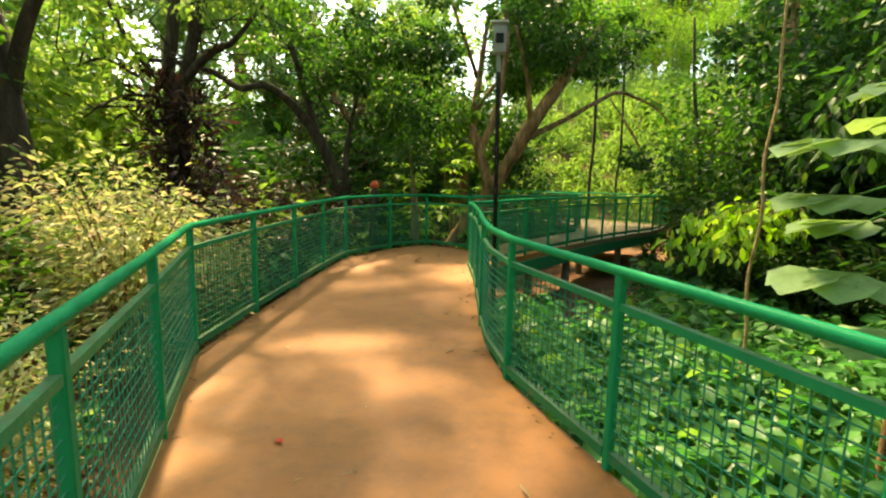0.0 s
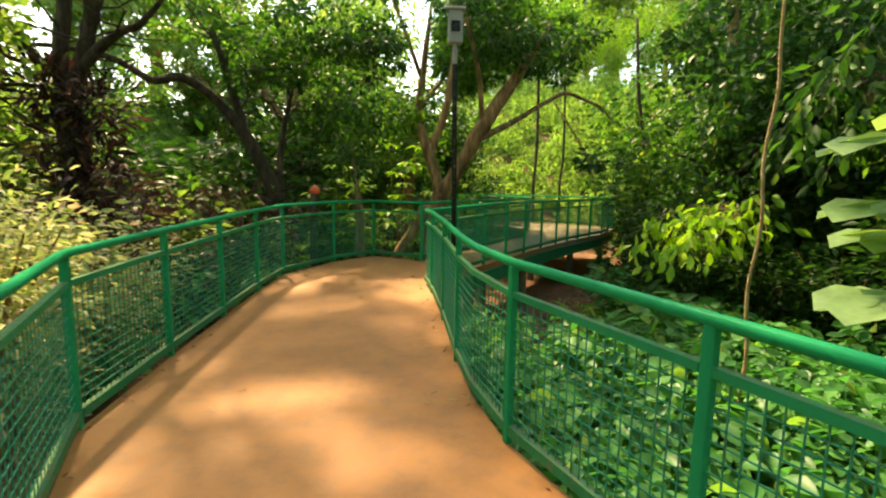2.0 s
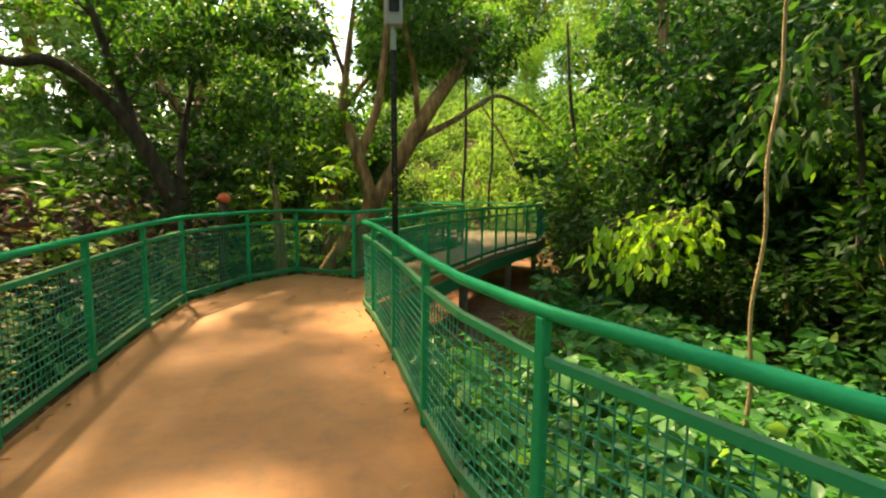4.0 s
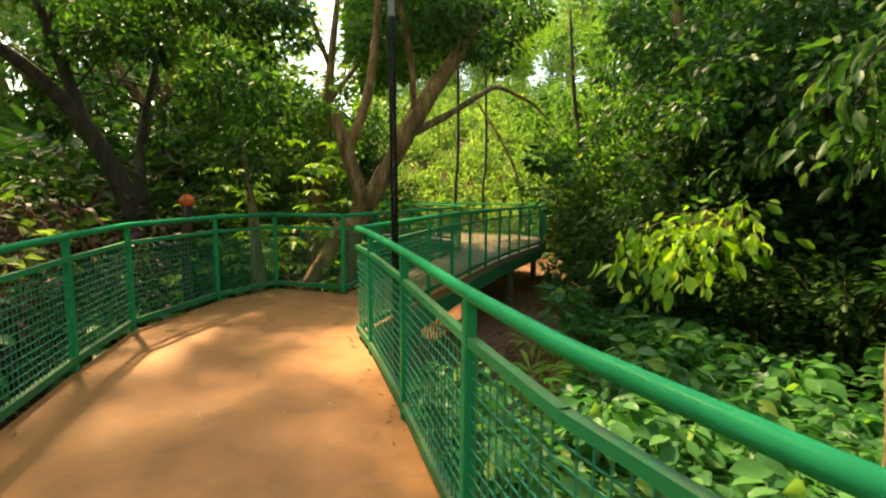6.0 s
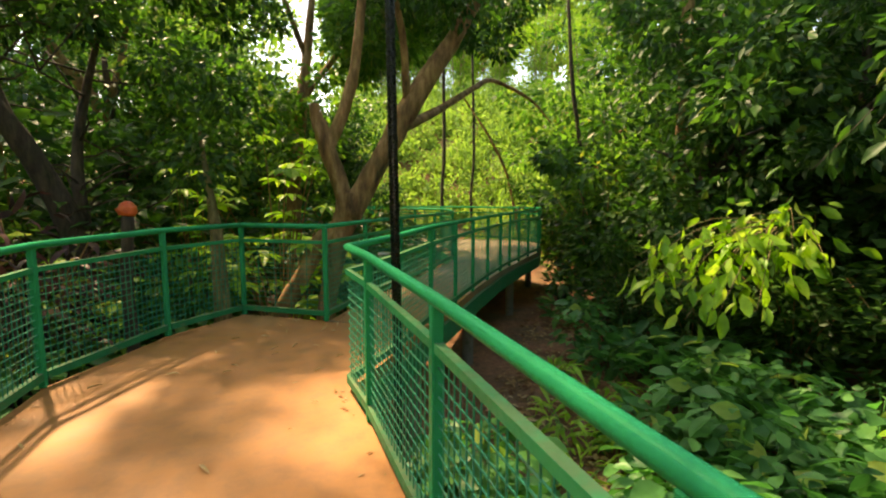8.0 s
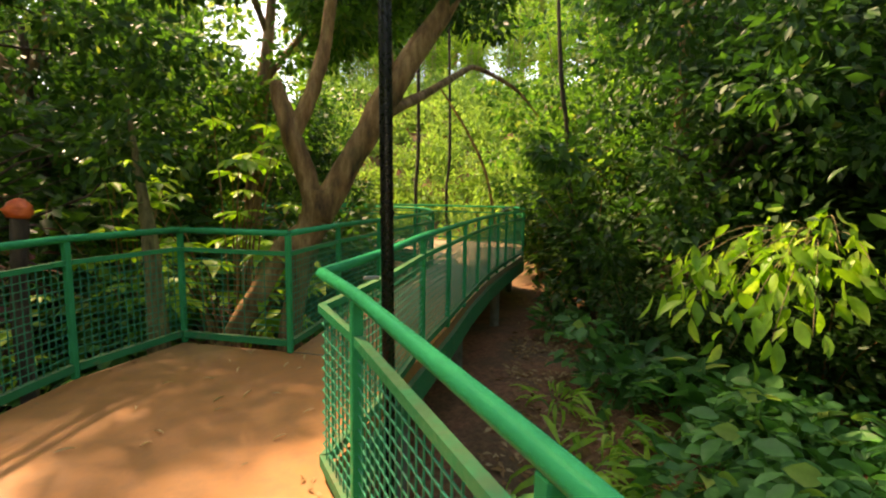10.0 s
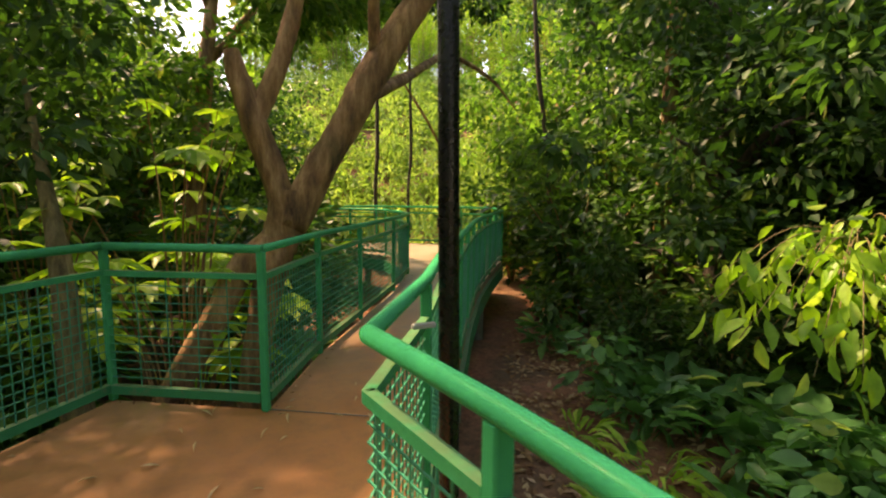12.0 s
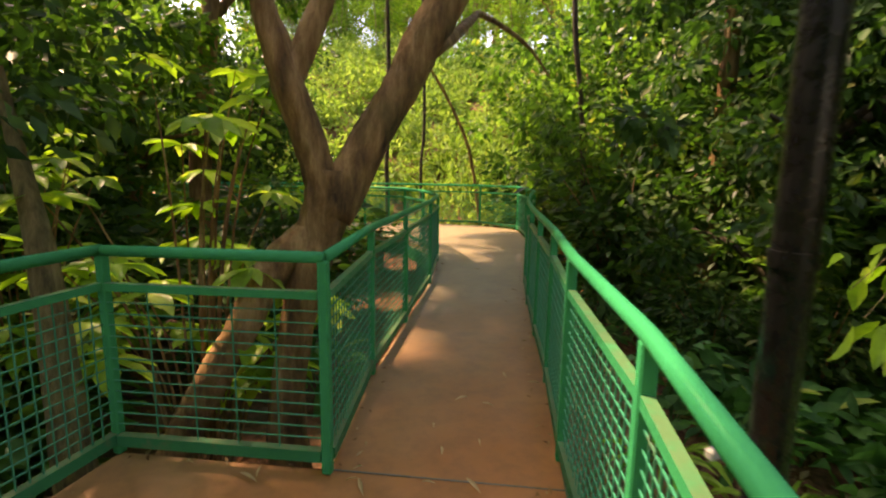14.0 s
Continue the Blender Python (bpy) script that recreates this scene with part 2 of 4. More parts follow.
def smooth_line(points, steps):
    """Catmull-Rom through points of any dimension."""
    p = np.array(points, float)
    if len(p) < 3:
        return np.array([p[0] + (p[-1] - p[0]) * t for t in np.linspace(0, 1, steps + 1)])
    q = np.vstack([2 * p[0] - p[1], p, 2 * p[-1] - p[-2]])
    out = []
    for i in range(1, len(q) - 2):
        for t in np.linspace(0, 1, steps, endpoint=False):
            out.append(0.5 * (2 * q[i] + (q[i + 1] - q[i - 1]) * t + (2 * q[i - 1] - 5 * q[i] + 4 * q[i + 1] - q[i + 2]) * t * t + (3 * q[i] - q[i - 1] - 3 * q[i + 1] + q[i + 2]) * t ** 3))
    out.append(p[-1])
    return np.array(out)


def tube(points, radii, sides=8, rough=0.0, seed=0):
    """Verts and faces of a capped tube along points."""
    rng = np.random.default_rng(seed)
    p = np.array(points, float)
    n = len(p)
    r = np.array(radii, float)
    t = np.gradient(p, axis=0)
    t /= np.linalg.norm(t, axis=1)[:, None] + 1e-9
    ref = np.array([1.0, 0, 0]) if abs(t[0][0]) < 0.8 else np.array([0, 1.0, 0])
    verts = []
    bumps = 1 + rough * rng.standard_normal(sides)
    for i in range(n):
        u = ref - t[i] * ref.dot(t[i])
        u /= np.linalg.norm(u)
        ref = u
        v = np.cross(t[i], u)
        bumps = 0.75 * bumps + 0.25 * (1 + 2 * rough * rng.standard_normal(sides))
        for k in range(sides):
            a = 2 * math.pi * k / sides
            verts.append(p[i] + r[i] * bumps[k] * (math.cos(a) * u + math.sin(a) * v))
    faces = [(i * sides + k, i * sides + (k + 1) % sides, (i + 1) * sides + (k + 1) % sides, (i + 1) * sides + k) for i in range(n - 1) for k in range(sides)]
    faces.append(tuple(range(sides - 1, -1, -1)))
    faces.append(tuple((n - 1) * sides + k for k in range(sides)))
    return verts, faces


def limb(name, points, mat, parent, sides=10, rough=0.06, steps=5, label="", seed=0):
    """A tapered branch; points are x, y, z, radius."""
    line = smooth_line(points, steps)
    v, f = tube(line[:, :3], np.maximum(line[:, 3], 0.004), sides, rough, seed)
    return mesh_object(name, v, f, mat, parent, label, True)


# leaf outlines: (along, across, lift)
LEAF_SMALL = (np.array([(0, 0, 0), (0.45, 0.5, 0.06), (1, 0, -0.12), (0.45, -0.5, 0.06)]), ((0, 1, 2), (0, 2, 3)))
LEAF_OVAL = (np.array([(0, 0, 0), (0.25, 0.36, 0.05), (0.55, 0.5, 0.05), (0.83, 0.27, -0.03), (1, 0, -0.16), (0.83, -0.27, -0.03), (0.55, -0.5, 0.05), (0.25, -0.36, 0.05), (0.5, 0, -0.02)]),
             ((0, 1, 8), (1, 2, 8), (2, 3, 8), (3, 4, 8), (4, 5, 8), (5, 6, 8), (6, 7, 8), (7, 0, 8)))
LEAF_BLADE = (np.array([(0, 0.12, 0), (0.4, 0.5, 0.1), (0.75, 0.32, 0.0), (1, 0, -0.3), (0.75, -0.32, 0.0), (0.4, -0.5, 0.1), (0, -0.12, 0)]),
              ((0, 1, 5), (0, 5, 6), (1, 2, 4), (1, 4, 5), (2, 3, 4)))


def leaf_arrays(pos, direction, length, ratio, shape, normal_bias=0.8, rng=RNG):
    """Verts (n*k, 3) of leaves at pos pointing along direction."""
    n = len(pos)
    d = direction / (np.linalg.norm(direction, axis=1)[:, None] + 1e-9)
    up = rng.standard_normal((n, 3)) * 0.6 + np.array([0, 0, normal_bias])
    s = np.cross(d, up)
    s /= np.linalg.norm(s, axis=1)[:, None] + 1e-9
    w = np.cross(s, d)
    t = shape[0]
    length = np.asarray(length)[:, None, None] * np.ones((1, 1, 1))
    v = pos[:, None, :] + length * (t[None, :, 0:1] * d[:, None, :] + ratio * t[None, :, 1:2] * s[:, None, :] + t[None, :, 2:3] * w[:, None, :])
    return v.reshape(-1, 3)


def leaf_mesh(name, verts, shape, mat, parent=None, label=""):
    """One mesh of many leaves; verts in leaf order."""
    k, tri = len(shape[0]), np.array(shape[1])
    n = len(verts) // k
    loops = (tri[None] + (np.arange(n) * k)[:, None, None]).reshape(-1)
    me = bpy.data.meshes.new(name)
    me.vertices.add(len(verts))
    me.vertices.foreach_set("co", np.ascontiguousarray(verts, dtype=np.float32).reshape(-1))
    me.loops.add(len(loops))
    me.loops.foreach_set("vertex_index", loops.astype(np.int32))
    m = len(loops) // 3
    me.polygons.add(m)
    me.polygons.foreach_set("loop_start", (np.arange(m) * 3).astype(np.int32))
    me.update(calc_edges=True)
    me.materials.append(mat)
    ob = new(name, me)
    if parent:
        ob.parent = parent
    if label:
        tagged(ob, label=label)
    return ob


def clump_points(centres, radii, per, rng, flat=0.6):
    """Leaf places and outward directions in clumps round the centres."""
    pos, out = [], []
    for c, r in zip(centres, radii):
        d = rng.standard_normal((per, 3))
        d /= np.linalg.norm(d, axis=1)[:, None]
        q = rng.random(per) ** 0.45
        p = d * q[:, None] * r * np.array([1, 1, flat])
        pos.append(np.asarray(c) + p)
        out.append(d + np.array([0, 0, -0.35]) + 0.5 * rng.standard_normal((per, 3)))
    return np.vstack(pos), np.vstack(out)


# ---------- ground ----------
LEFT = [(1.0, -3.0), (0.52, -1.9), (0.04, -0.78), (-0.44, 0.33), (-0.92, 1.44), (-1.42, 2.58), (-1.98, 3.82), (-2.05, 5.03), (-2.09, 6.21), (-2.13, 7.42), (-2.11, 8.53), (-1.58, 9.73), (-0.97, 10.50), (-0.05, 9.92), (0.47, 10.93), (1.12, 11.97), (2.0, 13.4), (2.75, 14.8), (3.15, 16.3), (3.25, 17.5), (2.7, 18.5), (1.5, 19.2), (-0.8, 19.4), (-4.0, 19.1)]
RIGHT = [(3.4, -2.9), (2.9, -1.8), (2.4, -0.7), (1.93, 0.4), (1.45, 1.5), (0.965, 2.59), (0.49, 3.67), (0.34, 4.3), (0.205, 6.15), (0.1, 7.4), (0.02, 7.93), (0.45, 8.63), (0.66, 9.0), (0.87, 9.34), (1.55, 10.4), (2.2, 11.5), (3.1, 12.9), (4.0, 14.15), (5.15, 15.65), (6.3, 17.9), (6.0, 19.2), (4.0, 20.6), (-0.8, 21.2), (-4.0, 20.9)]


def deck_z(y):
    """The bridge falls gently away past the bend."""
    return -0.02 * min(max(y - 10.0, 0.0), 10.0)


DECK_LINE = np.array([((a[0] + b[0]) / 2, (a[1] + b[1]) / 2) for a, b in zip(LEFT, RIGHT)])
DECK_FINE = smooth_line(DECK_LINE, 6)


def deck_distance(x, y):
    return float(np.min(np.hypot(DECK_FINE[:, 0] - x, DECK_FINE[:, 1] - y)))


def ease(v, lo, hi):
    u = min(max((v - lo) / (hi - lo), 0.0), 1.0)
    return u * u * (3 - 2 * u)


def bank_rise(x, y):
    """Two sunlit banks climb away from the walkway, past the bridge and on the far left."""
    r, a = math.hypot(x, y - 4), math.degrees(math.atan2(x, y - 4))
    right = ease(a, 0, 5) * (1 - ease(a, 36, 44)) * min(max(r - 18.5, 0) * 0.5, 8.0)
    left = ease(a, -62, -54) * (1 - ease(a, -30, -25)) * min(max(r - 13.0, 0) * 0.34, 4.6)
    return right + left


def kept_open(x, y):
    """The banks, and the lane between the trunks to the left one."""
    r, a = math.hypot(x, y - 1.5), math.degrees(math.atan2(x, y - 1.5))
    return bank_rise(x, y) > 0.05 or (-37 < a < -21 and 9 < r < 20) or (abs(x + 0.6) < 2.6 and y > 22)


def ground_z(x, y):
    base = -1.35 + 0.25 * noise.noise(Vector((x * 0.25, y * 0.25, 0.3))) + 0.08 * noise.noise(Vector((x * 1.3, y * 1.3, 1.7)))
    left_rise = 0.55 / (1 + math.exp(max(-30.0, min(30.0, (x + 2.5) * 0.9))))
    far = max(0.0, math.hypot(x - 1, y - 8) - 16) * 0.03
    return base + left_rise + min(far, 1.5) + bank_rise(x, y)


def build_ground():
    xs = np.concatenate([np.linspace(-900, -40, 6), np.linspace(-34, 36, 84), np.linspace(42, 900, 6)])
    ys = np.concatenate([np.linspace(-900, -30, 6), np.linspace(-24, 48, 86), np.linspace(54, 900, 6)])
    verts = [(x, y, ground_z(x, y)) for y in ys for x in xs]
    w = len(xs)
    faces = [(j * w + i, j * w + i + 1, (j + 1) * w + i + 1, (j + 1) * w + i) for j in range(len(ys) - 1) for i in range(w - 1)]
    ob = mesh_object("ground", verts, faces, soil, smooth=True)
    tagged(ob, "dark reddish forest soil with leaf litter and moss", "ground", kind="structure")


build_ground()

# ---------- walkway ----------
def build_deck():
    n = len(LEFT)
    verts, faces = [], []
    for (lx, ly), (rx, ry) in zip(LEFT, RIGHT):
        zl, zr = deck_z(ly), deck_z(ry)
        verts += [(lx, ly, zl), (rx, ry, zr), (rx, ry, zr - 0.1), (lx, ly, zl - 0.1)]
    for i in range(n - 1):
        a, b = 4 * i, 4 * i + 4
        faces += [(a, a + 1, b + 1, b), (a + 1, a + 2, b + 2, b + 1), (a + 2, a + 3, b + 3, b + 2), (a + 3, a, b, b + 3)]
    faces += [(3, 2, 1, 0), (4 * n - 4, 4 * n - 3, 4 * n - 2, 4 * n - 1)]
    deck = mesh_object("floor", verts, faces, deck_paint)
    tagged(deck, "terracotta painted concrete walkway floor with worn stains, shade-grey past the bend", "floor", kind="structure")
    for line, sgn in ((LEFT, -1), (RIGHT, 1)):
        for (ax, ay), (bx, by) in zip(line[:-1], line[1:]):
            bm = bmesh.new()
            box_between(bm, (ax, ay, deck_z(ay) - 0.22), (bx, by, deck_z(by) - 0.22), 0.09, 0.235)
            part("edge_beam", bm, green_dusty, deck, "dusty dark green steel edge beam")
    for i in range(1, n - 1, 2):
        for (x, y) in (LEFT[i], RIGHT[i]):
            cx, cy = DECK_LINE[i]
            x, y = x + (cx - x) * 0.25, y + (cy - y) * 0.25
            g = ground_z(x, y) - 0.2
            v, f = tube([(x, y, g), (x, y, deck_z(y) - 0.12)], [0.09, 0.09], 10)
            mesh_object("column", v, f, concrete, deck, "mossy concrete support column")


build_deck()


def build_joints():
    """Expansion joints across the floor."""
    for a, b, _ in ((LEFT[13], RIGHT[13], 0),):
        bm = bmesh.new()
        box_between(bm, (a[0], a[1], deck_z(a[1]) + 0.001), (b[0], b[1], deck_z(b[1]) + 0.001), 0.008, 0.004)
        part("joint", bm, concrete, bpy.data.objects["floor"], "thin dark joint across the floor")


build_joints()


def railing(nodes, posts, label, height=1.03, step=0.055):
    """A run of railing: nodes along its foot; posts holds the indices that carry a post."""
    rail = thing("railing", label, "railing", "green railings of the walkway", at=(nodes[0][0], nodes[0][1], deck_z(nodes[0][1])))
    o = rail.location.copy()
    pts = [Vector((x, y, deck_z(y))) - o for x, y in nodes]
    top = []
    for i, p in enumerate(pts):            # round the bends of the pipe
        if 0 < i < len(pts) - 1:
            a, b = (pts[i - 1] - p), (pts[i + 1] - p)
            ra, rb = min(0.09, a.length * 0.3), min(0.09, b.length * 0.3)
            qa, qb = p + a.normalized() * ra, p + b.normalized() * rb
            top += [qa, (qa + qb) / 4 + p / 2, qb]
        else:
            top.append(p)
    line = [(q.x, q.y, q.z + height) for q in top]
    v, f = tube(line, [0.0265] * len(line), 12)
    mesh_object("top_rail", v, f, green_paint, rail, "round glossy green handrail pipe", True)
    for i in posts:
        p = pts[i]
        bm = bevelled_box((0.046, 0.046, height - 0.02), (p.x, p.y, p.z + (height - 0.02) / 2 + 0.004), 0.006)
        a = pts[min(i + 1, len(pts) - 1)] - pts[max(i - 1, 0)]
        bmesh.ops.rotate(bm, cent=p, matrix=Matrix.Rotation(math.atan2(a.y, a.x), 3, "Z"), verts=bm.verts)
        part("post", bm, green_paint, rail)
    for i, (a, b) in enumerate(zip(pts[:-1], pts[1:])):
        d = (b - a)
        n = d.normalized()
        ia, ib = a + n * (0.026 if i in posts else -0.006), b - n * (0.026 if i + 1 in posts else -0.006)
        bm = bmesh.new()
        box_between(bm, ia, ib, 0.036, 0.036, 0.86)
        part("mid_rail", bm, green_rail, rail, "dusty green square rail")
        bm = bmesh.new()
        box_between(bm, ia, ib, 0.044, 0.056, 0.09)
        part("bottom_rail", bm, green_dusty, rail, "dusty green bottom rail")
        bm = bmesh.new()
        length = (ib - ia).length
        k = max(2, int(length / step))
        for j in range(1, k):
            q = ia + n * (length * j / k)
            box_between(bm, q + Vector((0, 0, 0.12)) - n * 0.0027, q + Vector((0, 0, 0.12)) + n * 0.0027, 0.0054, 0.0054)
            bm.verts.ensure_lookup_table()
            for vert in bm.verts[-8:]:
                if vert.co.z > q.z + 0.12:
                    vert.co.z = q.z + 0.84
        for j in range(1, 13):
            z = 0.12 + 0.72 * j / 13
            box_between(bm, ia, ib, 0.0054, 0.0054, z)
        part("wire_mesh", bm, green_wire, rail, "green welded wire mesh panel")
    return rail


railing(LEFT[:13], range(13), "green painted steel railing with wire mesh, along the curved deck")
railing([(-0.955, 10.46), (-0.07, 9.90)], [1], "green railing panel of thin horizontal wires closing the corner", step=0.2)
railing([LEFT[13]] + LEFT[14:], [1, 2, 3, 4, 5, 6, 7, 8, 9, 10], "dark green railing along the inner edge of the bridge")
right_nodes = RIGHT[:8] + [(0.275, 4.95)] + RIGHT[8:11]
railing(right_nodes, [0, 1, 2, 3, 4, 5, 6, 8, 9, 10], "bright green railing with pipe handrail beside the planting")
railing([RIGHT[10], (0.47, 8.6), (1.0, 9.54), (1.5, 10.32), (2.0, 11.15), (2.55, 12.05), (3.1, 12.9), (3.55, 13.55), (4.0, 14.15), (4.55, 14.9), (5.15, 15.65), (5.7, 16.7), (6.3, 17.9), (6.0, 19.2), (4.0, 20.6), (1.8, 21.0), (-0.8, 21.2), (-4.0, 20.9)], range(1, 17), "green railing along the outer edge of the bridge")


def lamp_post():
    g = ground_z(0.38, 8.25)
    lp = thing("lamp_post", "black lamp post with white collar and grey floodlight box", "lamp post", at=(0.38, 8.25, g))
    def piece(name, mat, z0, z1, r, label=""):
        v, f = tube([(0.014 * (3.0 - z0), 0, z0 - g), (0.014 * (3.0 - z1), 0, z1 - g)], [r, r], 16)
        return mesh_object(name, v, f, mat, lp, label)
    piece("pole", black_paint, g, 3.02, 0.037)
    piece("pole_base", black_paint, g - 0.05, g + 0.12, 0.09)
    piece("collar", black_paint, 1.28, 1.31, 0.042)
    piece("sleeve", grey_paint, 3.02, 3.3, 0.034, "white painted sleeve")
    head = part("lamp_head", bevelled_box((0.2, 0.16, 0.42), (0, 0, 3.5 - g), 0.015), grey_paint, lp, "weathered light grey lamp box")
    part("cap", bevelled_box((0.26, 0.22, 0.04), (0, 0, 3.73 - g), 0.01), grey_paint, lp)
    part("lens", bevelled_box((0.12, 0.02, 0.14), (0, -0.088, 3.5 - g), 0.004), black_paint, head, "dark glass lens")
    part("clamp_bar", bevelled_box((0.09, 0.02, 0.02), (-0.055, 0.03, 0.93 - g), 0.004), grey_paint, lp, "short pale metal bar")
    part("bracket", bevelled_box((0.05, 0.05, 0.1), (0, 0, 3.27 - g), 0.005), black_paint, lp)


lamp_post()

# ---------- trees near the walkway ----------
def sky_gap(p, r):
    """The opening in the canopy that rises straight ahead over the bend."""
    ahead = p[1] - 4.0
    if ahead < 6 or abs(p[0] + 0.2) > 0.026 * ahead + 0.08 + 0.5 * r:
        return False
    return 1.45 + 0.25 * (p[1] - 7.0) - 0.5 * r < p[2] < 1.45 + 0.38 * p[1] + 0.5 * r


def near_tree(name, label, base, parts, crowns, mat_leaf, bark, leaf=0.13, per=90, seed=1, shape=LEAF_SMALL, twigs=0):
    """parts: list of (name, points with radius); crowns: list of (centre, radius)."""
    rng = np.random.default_rng(seed)
    t = thing(name, label, "tree", at=base)
    b = np.array(base)
    for i, (nm, pts) in enumerate(parts):
        limb(nm, [(p[0] - b[0], p[1] - b[1], p[2] - b[2], p[3]) for p in pts], bark, t, 14 if pts[0][3] > 0.08 else 7, 0.085, 7, seed=seed + i)
    if twigs:
        for _ in range(twigs):
            pts = parts[int(rng.integers(1, len(parts)))][1]
            k = int(rng.integers(1, len(pts)))
            u = rng.random()
            s = (np.array(pts[k - 1][:3]) * (1 - u) + np.array(pts[k][:3]) * u) - b
            d = rng.standard_normal(3) * np.array([1, 1, 0.5]) + np.array([0, 0, 0.35])
            d /= np.linalg.norm(d)
            length = 0.6 + 1.3 * rng.random()
            bend = rng.standard_normal(3) * 0.16 * length
            v, f = tube([tuple(s), tuple(s + d * length * 0.4 + bend), tuple(s + d * length * 0.75 + bend * 0.3), tuple(s + d * length)], [0.02, 0.014, 0.009, 0.004], 5)
            mesh_object("twig", v, f, bark, t, "", True)
    if crowns:
        centres, radii = [], []
        for c, r, n in crowns:
            for _ in range(n):
                d = rng.standard_normal(3)
                d /= np.linalg.norm(d)
                centres.append(np.array(c) - b + d * r * rng.random() ** 0.4 * np.array([1, 1, 0.7]))
                radii.append(0.28 + 0.3 * rng.random())
        keep = [k for k, c in enumerate(centres) if not sky_gap(c + b, radii[k])]
        centres, radii = [centres[k] for k in keep], [radii[k] for k in keep]
        pos, out = clump_points(centres, radii, per, rng)
        verts = leaf_arrays(pos, out, leaf * (0.6 + 0.8 * rng.random(len(pos))), 0.5, shape, 0.8, rng)
        leaf_mesh("crown", verts, shape, mat_leaf, t)
    return t


gz = ground_z
near_tree("tree", "brown forked tree with thick leaning limb beside the bridge", (0.02, 11.45, gz(0.02, 11.45) - 0.1),
          [("trunk", [(0.0, 11.5, -1.5, 0.22), (-0.05, 11.46, -0.5, 0.14), (0.06, 11.45, 0.2, 0.125), (0.18, 11.42, 0.75, 0.15), (0.27, 11.4, 1.05, 0.165), (0.3, 11.38, 1.38, 0.15)]),
           ("limb", [(0.3, 11.38, 1.05, 0.13), (0.2, 11.37, 1.45, 0.112), (0.06, 11.36, 1.87, 0.11), (-0.04, 11.36, 2.18, 0.098), (-0.1, 11.36, 2.42, 0.078), (-0.12, 11.36, 2.52, 0.06)]),
           ("limb", [(0.02, 11.37, 1.9, 0.085), (0.18, 11.4, 2.25, 0.085), (0.33, 11.42, 2.65, 0.08), (0.44, 11.45, 3.15, 0.07), (0.56, 11.6, 4.4, 0.05), (0.4, 11.8, 6.0, 0.02)]),
           ("limb", [(0.3, 11.38, 1.05, 0.15), (0.62, 11.36, 1.62, 0.14), (0.9, 11.35, 2.1, 0.14), (1.12, 11.35, 2.5, 0.14), (1.55, 11.35, 3.15, 0.125), (1.88, 11.4, 3.65, 0.1), (2.5, 11.7, 4.6, 0.04)]),
           ("root", [(0.27, 11.41, 1.0, 0.12), (-0.08, 11.42, 0.7, 0.12), (-0.36, 11.42, 0.2, 0.115), (-0.72, 11.42, -0.42, 0.12), (-1.1, 11.42, -1.35, 0.14)]),
           ("branch", [(1.05, 11.35, 2.25, 0.075), (1.9, 12.6, 2.72, 0.065), (3.0, 14.3, 3.4, 0.06), (3.84, 15.57, 3.86, 0.055), (4.4, 15.7, 3.74, 0.045), (4.99, 15.78, 3.48, 0.035), (5.5, 15.8, 3.0, 0.012)]),
           ("branch", [(1.1, 11.35, 2.6, 0.06), (1.0, 11.1, 3.4, 0.05), (0.7, 10.8, 4.4, 0.03)])],
          # The two clumps above z 6 are added overhead to shade the floor.
          [((0.4, 11.8, 4.9), 1.9, 20), ((1.4, 11.9, 4.7), 1.6, 20), ((2.4, 12.9, 4.2), 1.2, 8), ((3.2, 13.8, 4.7), 1.2, 9), ((-0.8, 12.1, 4.3), 1.2, 6), ((-2.4, 11.6, 4.1), 0.9, 7), ((-1.6, 12.4, 4.3), 0.9, 10), ((-3.3, 11.6, 3.6), 0.8, 9), ((-0.9, 12.4, 6.6), 1.7, 6), ((0.8, 13.6, 6.4), 1.5, 9)], leaf_dark, bark_brown, 0.13, 125, 11)

